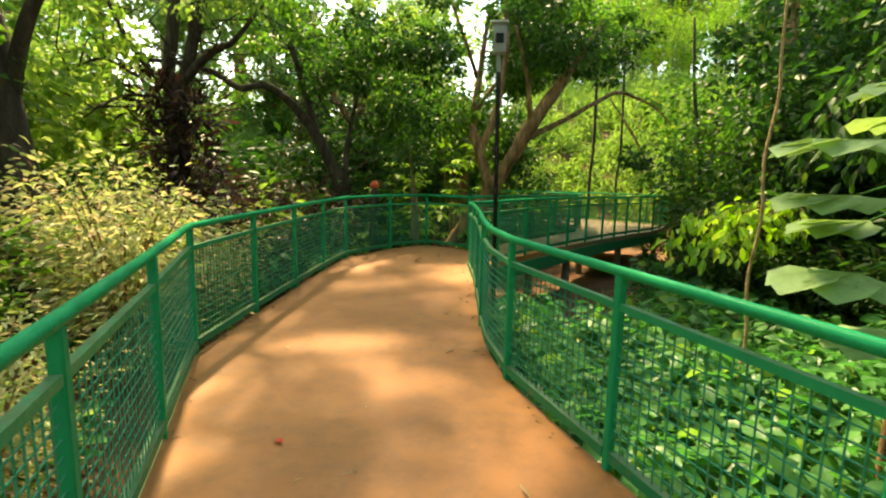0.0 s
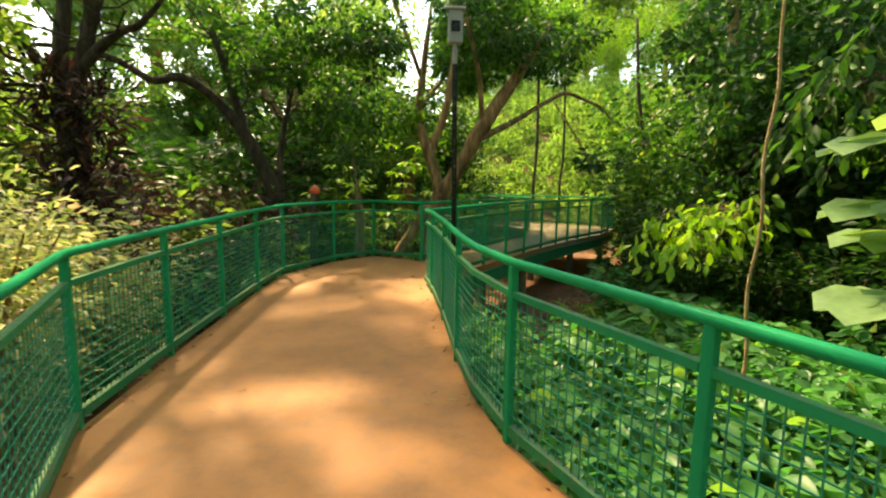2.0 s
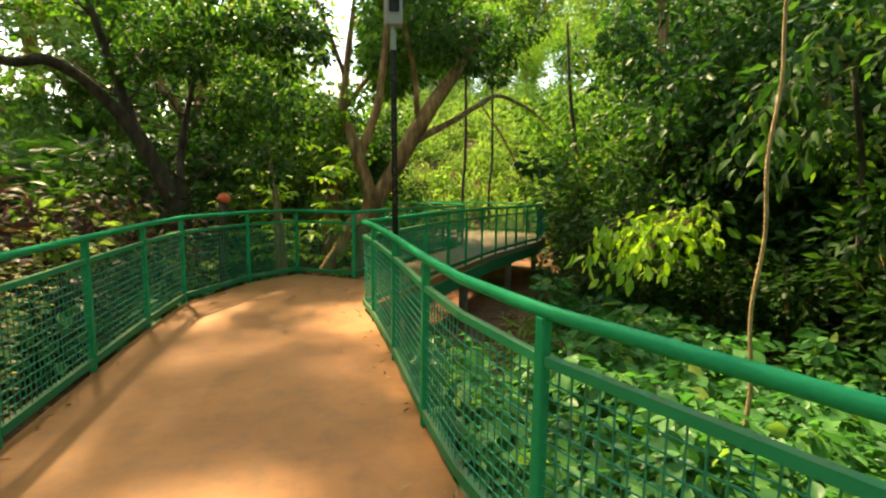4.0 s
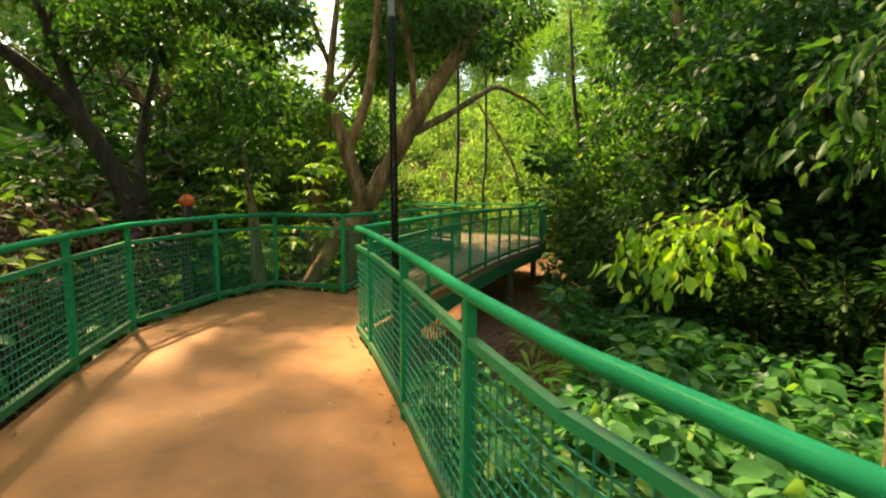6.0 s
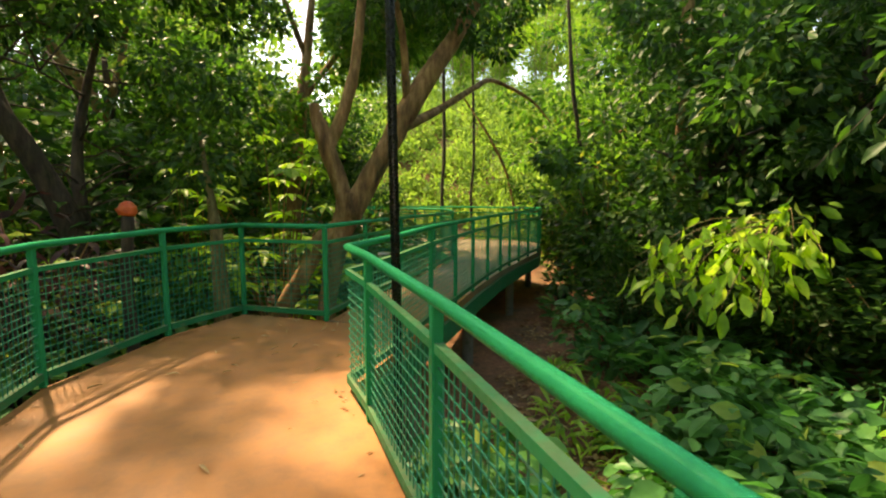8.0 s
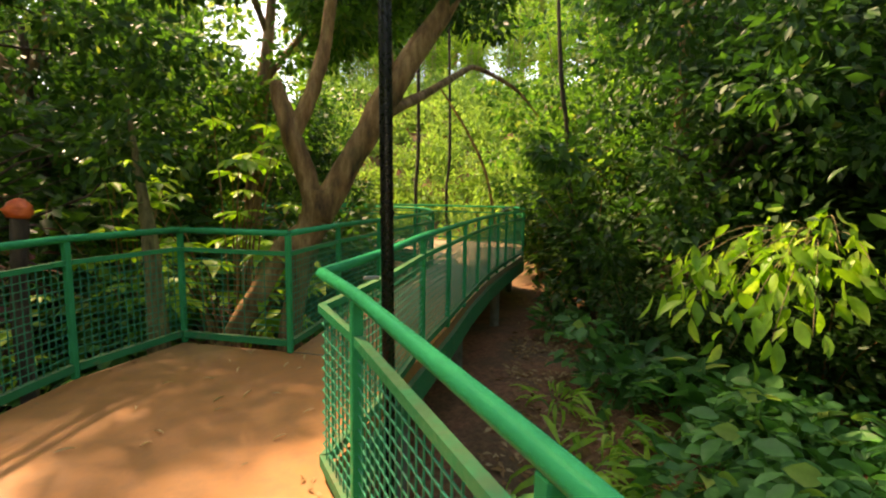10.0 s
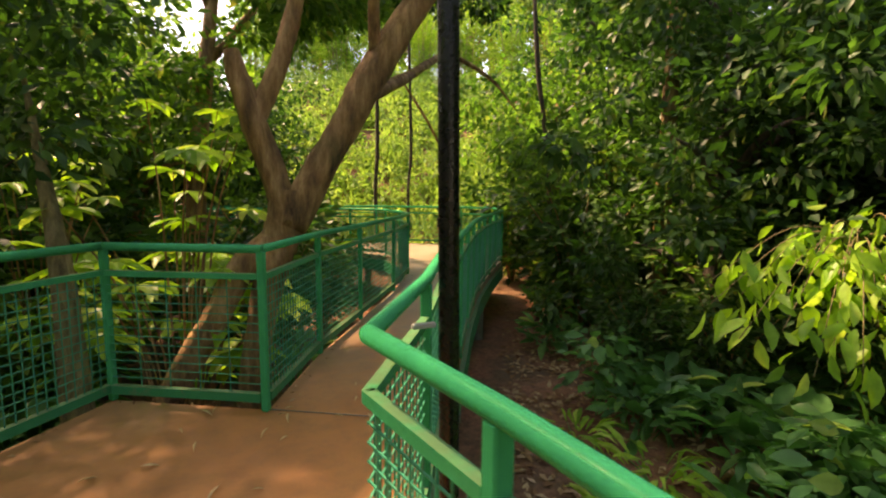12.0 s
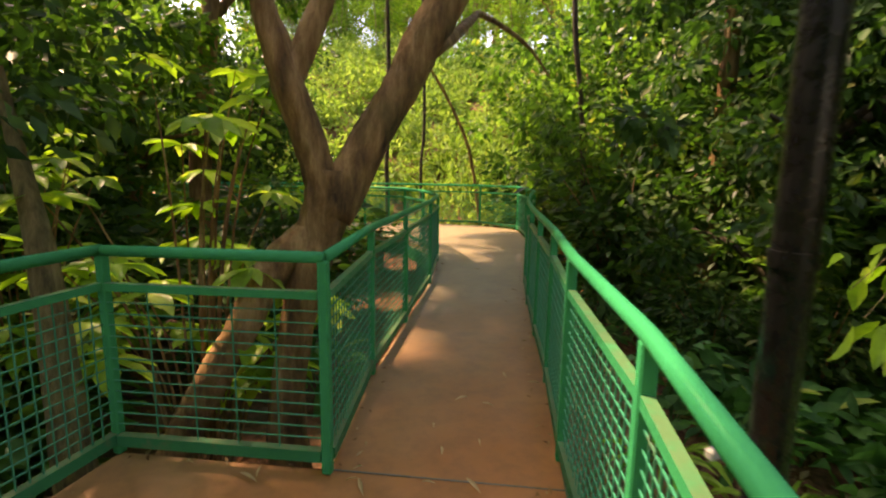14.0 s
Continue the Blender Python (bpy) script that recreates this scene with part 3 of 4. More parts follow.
spreading = near_tree("tree", "dark tree with many spreading limbs and reddish epiphytes", (-5.6, 9.4, gz(-5.6, 9.4) - 0.1),
          [("trunk", [(-5.6, 9.4, -1.2, 0.3), (-5.63, 9.4, 0.5, 0.22), (-5.55, 9.35, 1.6, 0.2), (-5.6, 9.35, 2.3, 0.2), (-5.55, 9.35, 3.0, 0.15)]),
           ("limb", [(-5.58, 9.35, 2.5, 0.14), (-5.7, 9.4, 3.2, 0.12), (-5.58, 9.4, 4.0, 0.1), (-5.6, 9.5, 4.8, 0.09), (-5.9, 9.5, 6.2, 0.05)]),
           ("limb", [(-5.58, 9.35, 2.6, 0.13), (-5.3, 9.35, 3.3, 0.11), (-5.1, 9.3, 3.9, 0.1), (-4.75, 9.3, 4.9, 0.08), (-4.5, 9.3, 6.2, 0.04)]),
           ("limb", [(-5.5, 9.35, 2.9, 0.09), (-5.0, 9.25, 3.35, 0.08), (-4.6, 9.2, 3.6, 0.065), (-4.3, 9.15, 3.7, 0.05), (-3.7, 9.1, 4.3, 0.02)]),
           ("limb", [(-5.7, 9.35, 2.9, 0.07), (-6.0, 9.2, 3.3, 0.055), (-6.3, 9.0, 3.9, 0.045), (-6.6, 8.8, 4.9, 0.02)]),
           ("branch", [(-5.65, 9.3, 3.2, 0.045), (-6.1, 9.1, 3.1, 0.035), (-6.6, 8.9, 3.35, 0.028), (-7.1, 8.7, 3.1, 0.01)]),
           ("branch", [(-5.2, 9.3, 3.6, 0.045), (-5.0, 9.1, 4.3, 0.035), (-4.6, 9.0, 4.6, 0.025), (-4.4, 9.0, 5.2, 0.01)]),
           ("branch", [(-5.7, 9.3, 2.7, 0.04), (-6.1, 9.0, 2.75, 0.03), (-6.5, 8.8, 2.6, 0.02), (-6.9, 8.7, 2.3, 0.01)])],
          # Second and third clumps are unseen extras that block sun from the walkway.
          [((-6.2, 10.0, 5.6), 1.8, 20), ((-2.6, 8.2, 6.5), 1.5, 26), ((-3.8, 9.8, 6.9), 1.5, 22), ((-7.4, 8.9, 4.4), 1.4, 12), ((-4.4, 9.1, 4.3), 0.8, 7), ((-6.9, 8.9, 3.2), 0.8, 4)], leaf_light, bark_dark, 0.12, 100, 21, twigs=46)


def epiphyte(tree, spots, seed):
    """Tufts of dark reddish blades that grow on a trunk."""
    rng = np.random.default_rng(seed)
    b = np.array(tree.location)
    for c, r, n in spots:
        d = rng.standard_normal((n, 3))
        d /= np.linalg.norm(d, axis=1)[:, None]
        pos = np.array(c) - b + d * r * rng.random((n, 1)) ** 0.6 * np.array([1, 1, 0.85])
        verts = leaf_arrays(pos, d + np.array([0, 0, 0.2]), 0.24 * (0.6 + 0.8 * rng.random(n)), 0.22, LEAF_BLADE, 0.9, rng)
        leaf_mesh("foliage", verts, LEAF_BLADE, leaf_red, tree, "dark reddish epiphyte leaves")


epiphyte(spreading, [((-5.85, 9.2, 2.75), 0.6, 240), ((-5.15, 9.15, 2.5), 0.65, 240), ((-5.5, 9.1, 2.0), 0.75, 300), ((-5.1, 9.1, 1.3), 0.8, 300)], 23)

near_tree("tree", "dark leaning tree with a long curved limb", (-3.3, 11.9, gz(-3.3, 11.9) - 0.1),
          [("trunk", [(-3.0, 11.9, -1.2, 0.2), (-3.1, 11.9, 0.6, 0.16), (-3.35, 11.8, 1.5, 0.14), (-3.7, 11.6, 2.3, 0.12), (-4.15, 11.3, 2.95, 0.09), (-4.6, 11.0, 3.25, 0.08), (-5.0, 10.7, 3.15, 0.07), (-5.5, 10.4, 3.45, 0.055), (-6.3, 10.0, 3.55, 0.04), (-7.0, 9.7, 3.4, 0.015)]),
           ("limb", [(-3.6, 11.7, 2.0, 0.1), (-3.9, 11.7, 3.0, 0.08), (-4.3, 11.7, 4.4, 0.05)]),
           ("branch", [(-3.0, 11.9, 0.6, 0.08), (-3.15, 12.2, 1.9, 0.07), (-2.9, 12.5, 3.5, 0.04)])],
          # Last four clumps are added high up to cut sun patches on the floor.
          [((-4.2, 11.8, 4.7), 1.5, 14), ((-3.2, 13.0, 4.0), 1.3, 10), ((-1.9, 13.6, 3.7), 0.8, 2), ((-2.3, 10.3, 6.5), 1.7, 30), ((-3.7, 11.4, 6.7), 1.5, 24), ((-2.9, 11.8, 6.2), 1.3, 2), ((-2.6, 13.4, 6.7), 1.3, 3)], leaf_mid, bark_dark, 0.12, 115, 31, twigs=40)

near_tree("tree", "dark shaded tree trunk among undergrowth", (-5.4, 5.9, gz(-5.4, 5.9) - 0.1),
          [("trunk", [(-5.4, 5.9, -1.2, 0.3), (-5.4, 5.9, 0.8, 0.22), (-5.6, 5.9, 2.6, 0.2), (-5.9, 5.8, 4.8, 0.14)]),
           # Limb and clumps over the deck are added out of view as floor shade.
           ("limb", [(-5.55, 5.9, 2.0, 0.1), (-5.0, 5.9, 3.4, 0.08), (-3.6, 5.8, 5.0, 0.06), (-1.6, 5.6, 6.0, 0.03)])],
          [((-6.6, 4.6, 5.2), 1.5, 14), ((-1.6, 5.6, 6.0), 1.6, 22), ((-2.8, 6.6, 6.3), 1.7, 32), ((0.2, 6.6, 6.4), 1.5, 14), ((-6.8, 5.6, 4.4), 1.2, 10)], leaf_light, bark_dark, 0.15, 90, 41)

near_tree("tree", "slender leaning tree with sunlit brown bark", (-3.4, 15.6, gz(-3.4, 15.6) - 0.1),
          [("trunk", [(-3.2, 15.6, -1.2, 0.17), (-3.4, 15.6, 1.2, 0.14), (-3.9, 15.5, 2.8, 0.12), (-4.7, 15.3, 4.2, 0.09), (-5.0, 15.2, 6.0, 0.05)]),
           ("limb", [(-3.9, 15.5, 2.7, 0.08), (-3.5, 15.4, 3.8, 0.06), (-3.2, 15.3, 5.2, 0.03)])],
          [((-4.8, 15.3, 5.2), 1.7, 20), ((-3.4, 15.3, 5.0), 1.1, 8)], leaf_dark, bark_brown, 0.15, 110, 51)

near_tree("tree", "thin mossy trunk close behind the railing", (-1.28, 11.0, gz(-1.28, 11.0) - 0.1),
          [("trunk", [(-1.25, 11.0, -1.3, 0.14), (-1.28, 11.0, 0.0, 0.1), (-1.32, 11.03, 0.9, 0.075), (-1.38, 11.1, 1.4, 0.045), (-1.5, 11.3, 2.2, 0.015)])],
          [((-1.6, 11.5, 2.6), 0.7, 7), ((-1.5, 11.3, 1.8), 0.5, 6)], leaf_dark, bark_moss, 0.12, 100, 61)

near_tree("tree", "tall straight brown tree with an unseen crown added for shade", (7.4, 13.6, gz(7.4, 13.6) - 0.1),
          [("trunk", [(7.4, 13.6, -1.5, 0.18), (7.4, 13.6, 2.0, 0.14), (7.3, 13.5, 5.0, 0.11), (7.2, 13.4, 8.4, 0.05)]),
           ("limb", [(7.3, 13.5, 5.4, 0.08), (6.2, 12.8, 7.2, 0.06), (4.8, 12.4, 8.3, 0.02)]),
           ("limb", [(7.3, 13.5, 5.8, 0.08), (7.0, 11.6, 7.4, 0.06), (6.4, 9.6, 8.3, 0.02)])],
          # These clumps are added above the view to keep the right thicket dark.
          [((5.0, 12.5, 8.3), 1.8, 24), ((6.6, 11.0, 8.4), 1.8, 32), ((4.4, 14.6, 8.2), 1.6, 14), ((7.5, 13.5, 8.5), 1.8, 26), ((6.6, 9.2, 8.2), 1.7, 28), ((8.6, 11.4, 8.0), 1.7, 22), ((5.6, 15.6, 8.0), 1.5, 20), ((6.2, 7.4, 8.0), 1.6, 22)], leaf_dark, bark_brown, 0.17, 100, 91)
# Added out of view; the crown blocks sky and sun over the walkway.
near_tree("tree", "tall unseen tree added to shade the walkway", (-3.6, 0.6, gz(-3.6, 0.6) - 0.1),
          [("trunk", [(-3.6, 0.6, -1.2, 0.24), (-3.5, 0.6, 1.5, 0.2), (-3.2, 0.9, 4.5, 0.13)]),
           ("limb", [(-3.3, 0.8, 3.6, 0.1), (-2.0, 1.6, 5.0, 0.06), (-0.6, 2.6, 5.8, 0.03)])],
          [((-2.4, 1.4, 5.6), 1.8, 16), ((-0.4, 2.6, 6.0), 1.6, 10)], leaf_mid, bark_dark, 0.17, 90, 71)
# Second added tree, also unseen, shading floor and planting from the right.
near_tree("tree", "tall unseen tree added to shade the planting", (5.0, 1.6, gz(5.0, 1.6) - 0.1),
          [("trunk", [(5.0, 1.6, -1.6, 0.26), (4.9, 1.7, 1.5, 0.2), (4.6, 2.0, 4.5, 0.13)]),
           ("limb", [(4.7, 1.9, 3.6, 0.1), (3.6, 2.6, 5.0, 0.06), (2.4, 3.4, 5.8, 0.03)])],
          [((4.4, 2.2, 5.6), 2.0, 26), ((2.6, 3.4, 6.0), 1.6, 16)], leaf_dark, bark_dark, 0.17, 90, 72)

# Added tree; its crown, partly above the view, keeps sun off the bridge.
near_tree("tree", "slim tree inside the bridge loop, added so its high crown shades the bridge", (-0.6, 16.4, gz(-0.6, 16.4) - 0.1),
          [("trunk", [(-0.6, 16.4, -1.5, 0.2), (-0.5, 16.4, 1.5, 0.15), (-0.2, 16.5, 4.0, 0.11), (0.1, 16.6, 6.5, 0.05)]),
           ("limb", [(-0.3, 16.5, 3.4, 0.08), (0.8, 16.8, 4.8, 0.055), (1.8, 17.6, 5.8, 0.04), (3.2, 19.4, 6.7, 0.015)]),
           ("limb", [(-0.2, 16.5, 4.4, 0.07), (-0.9, 16.2, 6.2, 0.05), (-1.7, 15.8, 8.0, 0.02)])],
          [((0.2, 16.7, 6.0), 2.0, 52), ((1.9, 17.3, 6.0), 1.8, 56), ((2.2, 15.4, 5.9), 1.2, 26), ((-1.7, 15.9, 8.0), 1.3, 32), ((-1.2, 17.3, 8.7), 1.3, 28), ((-0.2, 17.3, 9.7), 1.1, 24), ((-0.2, 14.9, 6.8), 1.3, 6), ((1.4, 15.2, 5.3), 0.9, 20), ((1.7, 16.6, 6.2), 1.0, 20), ((0.4, 14.3, 4.2), 1.1, 15), ((0.9, 15.4, 4.5), 1.1, 14), ((1.0, 16.6, 5.0), 1.1, 12), ((3.2, 18.6, 6.4), 1.6, 24), ((2.6, 20.2, 6.7), 1.7, 44), ((4.1, 21.0, 6.9), 1.5, 32), ((0.4, 19.0, 5.6), 1.8, 24)], leaf_mid, bark_brown, 0.17, 100, 81)


def stump():
    s = thing("tree_stump", "broken brown trunk with a bright orange top", "stump", at=(-1.98, 10.03, gz(-1.98, 10.03) - 0.1))
    b = gz(-1.98, 10.03) - 0.1
    limb("trunk", [(0, 0, 0, 0.12), (0.02, 0, 0.6, 0.075), (-0.02, 0, 1.6, 0.055), (0.03, 0, 1.17 - b, 0.06)], bark_dark, s, 10, 0.1)
    om, nd, lk, bs = material("orange_cap")
    n = noise_node(nd, lk, 14, 4)
    lk.new(ramp_node(nd, lk, n.outputs[0], [(0.3, (0.62, 0.07, 0.015)), (0.7, (0.9, 0.17, 0.04))]).outputs[0], bs.inputs["Base Color"])
    limb("cap", [(0.03, 0, 1.16 - b, 0.07), (0.035, 0, 1.21 - b, 0.085), (0.04, 0, 1.26 - b, 0.07), (0.05, 0, 1.3 - b, 0.025)], om, s, 12, 0.16, label="orange rounded cap")


stump()

# slender hanging vines and leaning canes
def vine(pts, r, mat, name, label, category):
    b = pts[0]
    t = thing(name, label, category, at=b[:3])
    limb("stem", [(p[0] - b[0], p[1] - b[1], p[2] - b[2], r * p[3]) for p in pts], mat, t, 7, 0.1, 8, seed=int(b[0] * 10) % 97)
    return t


vine([(2.99, 5.35, -1.25, 1.1), (2.95, 5.39, -0.6, 1.05), (2.98, 5.40, -0.1, 1.0), (2.95, 5.43, 0.5, 1.0), (3.01, 5.43, 1.1, 0.95), (2.99, 5.45, 1.7, 0.9), (3.06, 5.46, 2.3, 0.9), (3.04, 5.47, 3.0, 0.85), (3.1, 5.5, 5.5, 0.8)], 0.017, rope_bark, "vine", "tan bare vine hanging from the canopy", "vine")
vine([(4.5, 22.0, -1.2, 1), (4.42, 22.0, 1.2, 1), (4.5, 22.0, 3.0, 1.0), (4.4, 22.0, 8.0, 0.7)], 0.06, bark_dark, "vine", "dark slender vine rising beyond the railing", "vine")
vine([(5.6, 22.0, -1.2, 1), (5.5, 22.0, 1.2, 1), (5.6, 22.0, 2.8, 1.0), (5.45, 22.0, 8.0, 0.7)], 0.05, bark_dark, "vine", "dark slender vine rising beyond the railing", "vine")
vine([(6.55, 15.9, -1.3, 1), (6.5, 15.9, 1.2, 1), (6.3, 15.9, 2.8, 1.0), (6.1, 15.9, 3.9, 1.0), (5.9, 15.9, 6.0, 0.7)], 0.05, bark_dark, "sapling", "dark slender sapling trunk", "sapling")
vine([(6.9, 20.5, -1.3, 1), (6.4, 20.5, 1.5, 1), (5.7, 20.5, 3.0, 0.9), (4.7, 20.5, 4.4, 0.6)], 0.05, bark_brown, "sapling", "leaning brown sapling trunk", "sapling")
vine([(10.2, 15.5, -1.3, 1), (10.0, 15.5, 2.5, 1), (9.7, 15.5, 5.0, 0.8)], 0.13, bark_brown, "sapling", "brown straight trunk among dark leaves", "sapling")

# ---------- forest ----------
def forest_tree(name, label, mat_leaf, bark, height, spread, clumps, per, leaf, seed, low=0.3):
    rng = np.random.default_rng(seed)
    t = thing(name, label, "tree")
    lean = rng.normal(0, 0.25, 2)
    limb("trunk", [(0, 0, -0.4, 0.24), (lean[0] * 0.3, lean[1] * 0.3, height * 0.25, 0.18), (lean[0], lean[1], height * 0.55, 0.14), (lean[0] * 1.6, lean[1] * 1.6, height * 0.9, 0.05)], bark, t, 9, 0.08, 5, seed=seed)
    tips = []
    for i in range(7):
        a, h = rng.random() * 6.28, height * (low + (0.75 - low) * rng.random())
        s = np.array([lean[0] * h / height * 1.6, lean[1] * h / height * 1.6, h])
        e = s + np.array([math.cos(a) * spread * 0.7, math.sin(a) * spread * 0.7, height * 0.16])
        m = (s + e) / 2 + np.array([0, 0, 0.25])
        limb("limb", [(*s, 0.075), (*m, 0.05), (*e, 0.015)], bark, t, 6, 0.08, 4, seed=seed + i)
        tips += [e, m]
    centres, radii = [], []
    for i in range(clumps):
        c = tips[i % len(tips)] + rng.normal(0, 1, 3) * np.array([spread * 0.38, spread * 0.38, height * 0.16])
        centres.append(c)
        radii.append(0.35 + 0.45 * rng.random())
    pos, out = clump_points(centres, radii, per, rng)
    verts = leaf_arrays(pos, out, leaf * (0.6 + 0.8 * rng.random(len(pos))), 0.52, LEAF_SMALL, 0.8, rng)
    leaf_mesh("crown", verts, LEAF_SMALL, mat_leaf, t)
    return t


def shrub(name, label, mat_leaf, height, spread, leaves, leaf, seed, shape=LEAF_SMALL, ratio=0.45, stems=7, category="shrub", base_fill=0.1):
    rng = np.random.default_rng(seed)
    t = thing(name, label, category)
    pos, out = [], []
    for i in range(stems):
        a, r = 6.28 * (i + rng.random() * 0.7) / stems, spread * (0.35 + 0.65 * rng.random())
        top = np.array([math.cos(a) * r, math.sin(a) * r, height * (0.55 + 0.45 * rng.random())])
        mid = top * np.array([0.4, 0.4, 0.6])
        limb("stem", [(0, 0, -0.15, 0.022), (*mid, 0.014), (*top, 0.005)], bark_brown, t, 5, 0.05, 4, seed=seed + i)
        n = leaves // stems
        u = base_fill + (1 - base_fill) * rng.random(n) ** 0.7
        line = np.where(u[:, None] < 0.6, mid * (u / 0.6)[:, None], mid + (top - mid) * ((u - 0.6) / 0.4)[:, None])
        d = rng.standard_normal((n, 3)) * np.array([1, 1, 0.5])
        pos.append(line + d * spread * 0.2)
        out.append(d + np.array([math.cos(a) * 0.5, math.sin(a) * 0.5, -0.1]))
    pos, out = np.vstack(pos), np.vstack(out)
    verts = leaf_arrays(pos, out, leaf * (0.6 + 0.8 * rng.random(len(pos))), ratio, shape, 0.9, rng)
    leaf_mesh("foliage", verts, shape, mat_leaf, t)
    return t


def place(proto, x, y, rng, smin=0.8, smax=1.25, sink=0.0):
    s = smin + (smax - smin) * rng.random()
    m = Matrix.Translation((x, y, ground_z(x, y) - sink)) @ Matrix.Rotation(rng.random() * 6.28, 4, "Z") @ Matrix.Diagonal((s, s, s, 1))
    return copy_thing(proto, m)


def seated(proto, x, y, turn=0.0, s=1.0):
    """Moves the first of a kind to a place of its own."""
    proto.matrix_basis = Matrix.Translation((x, y, ground_z(x, y))) @ Matrix.Rotation(turn, 4, "Z") @ Matrix.Diagonal((s, s, s, 1))


def sunny_gap(x, y):
    """The clearing past the bridge and its lane towards the sun."""
    lane = 5.5 - 0.5 * (y - 24)
    return y > 22 and abs(x - lane) < 4.5


def view_wedge(x, y):
    """The open line of sight over the bridge to the clearing."""
    a = math.degrees(math.atan2(x - 0.3, y - 4.0))
    return 4 < a < 31 and math.hypot(x - 0.3, y - 4) < 19.5


def scatter(rng, count, r0, r1, power, gap, reject):
    """Random places round the bend of the walkway, kept apart."""
    found, tries = [], 0
    while len(found) < count and tries < 60000:
        tries += 1
        a, r = rng.random() * 6.283, r0 + (r1 - r0) * rng.random() ** power
        x, y = 0.5 + r * math.sin(a), 8.0 + r * math.cos(a)
        if reject(x, y) or (y < 0 and rng.random() < 0.72):
            continue
        if any(math.hypot(x - p, y - q) < gap for p, q in found):
            continue
        found.append((x, y))
    return found


def plant_all(protos, places, chances, rng, smin, smax, closed=kept_open):
    used = [False] * len(protos)
    for x, y in places:
        k = int(rng.choice(len(protos), p=chances(x, y)))
        if closed(x, y):
            rng.random(2)
            continue
        if used[k]:
            place(protos[k], x, y, rng, smin, smax)
        else:
            seated(protos[k], x, y)
            used[k] = True


# Leaf tone is picked by place, so shade and sun sit in the colour.
rngf = np.random.default_rng(101)
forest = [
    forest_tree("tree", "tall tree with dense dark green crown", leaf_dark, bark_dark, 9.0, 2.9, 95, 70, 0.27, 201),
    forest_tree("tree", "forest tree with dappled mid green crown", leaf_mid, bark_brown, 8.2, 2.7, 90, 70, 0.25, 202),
    forest_tree("tree", "slender tree with light leaves, sunlight put into their colour", leaf_light, bark_brown, 7.4, 2.3, 75, 70, 0.24, 203),
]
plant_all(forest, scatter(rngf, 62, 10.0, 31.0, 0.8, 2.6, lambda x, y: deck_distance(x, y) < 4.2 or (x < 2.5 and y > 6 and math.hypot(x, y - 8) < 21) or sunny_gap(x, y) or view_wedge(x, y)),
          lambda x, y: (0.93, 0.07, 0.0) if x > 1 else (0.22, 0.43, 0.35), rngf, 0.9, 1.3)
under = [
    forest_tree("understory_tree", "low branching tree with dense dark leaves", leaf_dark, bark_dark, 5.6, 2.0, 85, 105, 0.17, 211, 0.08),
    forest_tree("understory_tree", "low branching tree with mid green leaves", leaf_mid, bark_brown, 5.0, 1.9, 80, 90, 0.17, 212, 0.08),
    forest_tree("understory_tree", "low tree with pale leaves, sunlight put into their colour", leaf_light, bark_brown, 4.4, 1.7, 65, 75, 0.19, 213, 0.08),
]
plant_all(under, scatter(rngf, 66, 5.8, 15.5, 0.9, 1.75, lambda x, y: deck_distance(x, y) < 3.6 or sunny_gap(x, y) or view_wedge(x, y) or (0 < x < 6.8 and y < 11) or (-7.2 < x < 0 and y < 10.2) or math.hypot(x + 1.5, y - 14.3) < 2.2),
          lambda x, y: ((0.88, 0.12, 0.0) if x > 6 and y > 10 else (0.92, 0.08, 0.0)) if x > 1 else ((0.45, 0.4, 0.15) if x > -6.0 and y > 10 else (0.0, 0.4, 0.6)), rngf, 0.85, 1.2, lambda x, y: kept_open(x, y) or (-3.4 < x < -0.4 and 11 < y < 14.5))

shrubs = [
    shrub("shrub", "dense dark green shrub, shade put into its leaf colour", leaf_dark, 2.2, 1.1, 1300, 0.2, 301),
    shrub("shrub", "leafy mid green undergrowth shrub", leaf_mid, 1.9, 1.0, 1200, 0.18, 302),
    shrub("shrub", "light green shrub, sunlight put into its leaf colour", leaf_light, 1.6, 0.9, 1000, 0.16, 303),
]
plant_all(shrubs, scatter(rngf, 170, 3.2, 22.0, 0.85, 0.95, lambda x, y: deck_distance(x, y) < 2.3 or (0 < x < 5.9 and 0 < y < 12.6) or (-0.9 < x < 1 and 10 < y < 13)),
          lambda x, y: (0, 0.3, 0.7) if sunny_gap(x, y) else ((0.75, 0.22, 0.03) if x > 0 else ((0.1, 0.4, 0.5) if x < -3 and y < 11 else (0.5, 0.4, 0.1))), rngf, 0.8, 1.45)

for x, y, s in ((8.4, 17.6, 1.1), (7.5, 16.0, 0.85), (9.8, 19.5, 1.2)):
    place(under[1], x, y, rngf, s, s + 0.05)
for x, y in ((11.8, 18.5), (13.5, 22.0), (10.8, 16.4)):
    place(forest[0], x, y, rngf, 1.0, 1.1)
for x, y in ((-0.6, 23.0), (-2.4, 22.9), (-4.0, 23.4), (0.9, 24.0), (-1.5, 25.0)):
    place(under[0], x, y, rngf, 0.95, 1.1)
for x, y in ((-4.4, 25.5), (-5.5, 29.0)):
    place(forest[2], x, y, rngf, 1.2, 1.35)
# undergrowth inside the bend
for x, y in ((-4.6, 13.6), (-3.4, 13.9), (-5.6, 12.6), (-2.4, 14.4), (-6.6, 11.6), (-4.0, 15.2), (-5.4, 14.6), (-1.9, 12.6), (-2.9, 12.8), (-3.9, 12.4)):
    place(shrubs[1 if rngf.random() < 0.3 else 0], x, y, rngf, 0.9, 1.5)


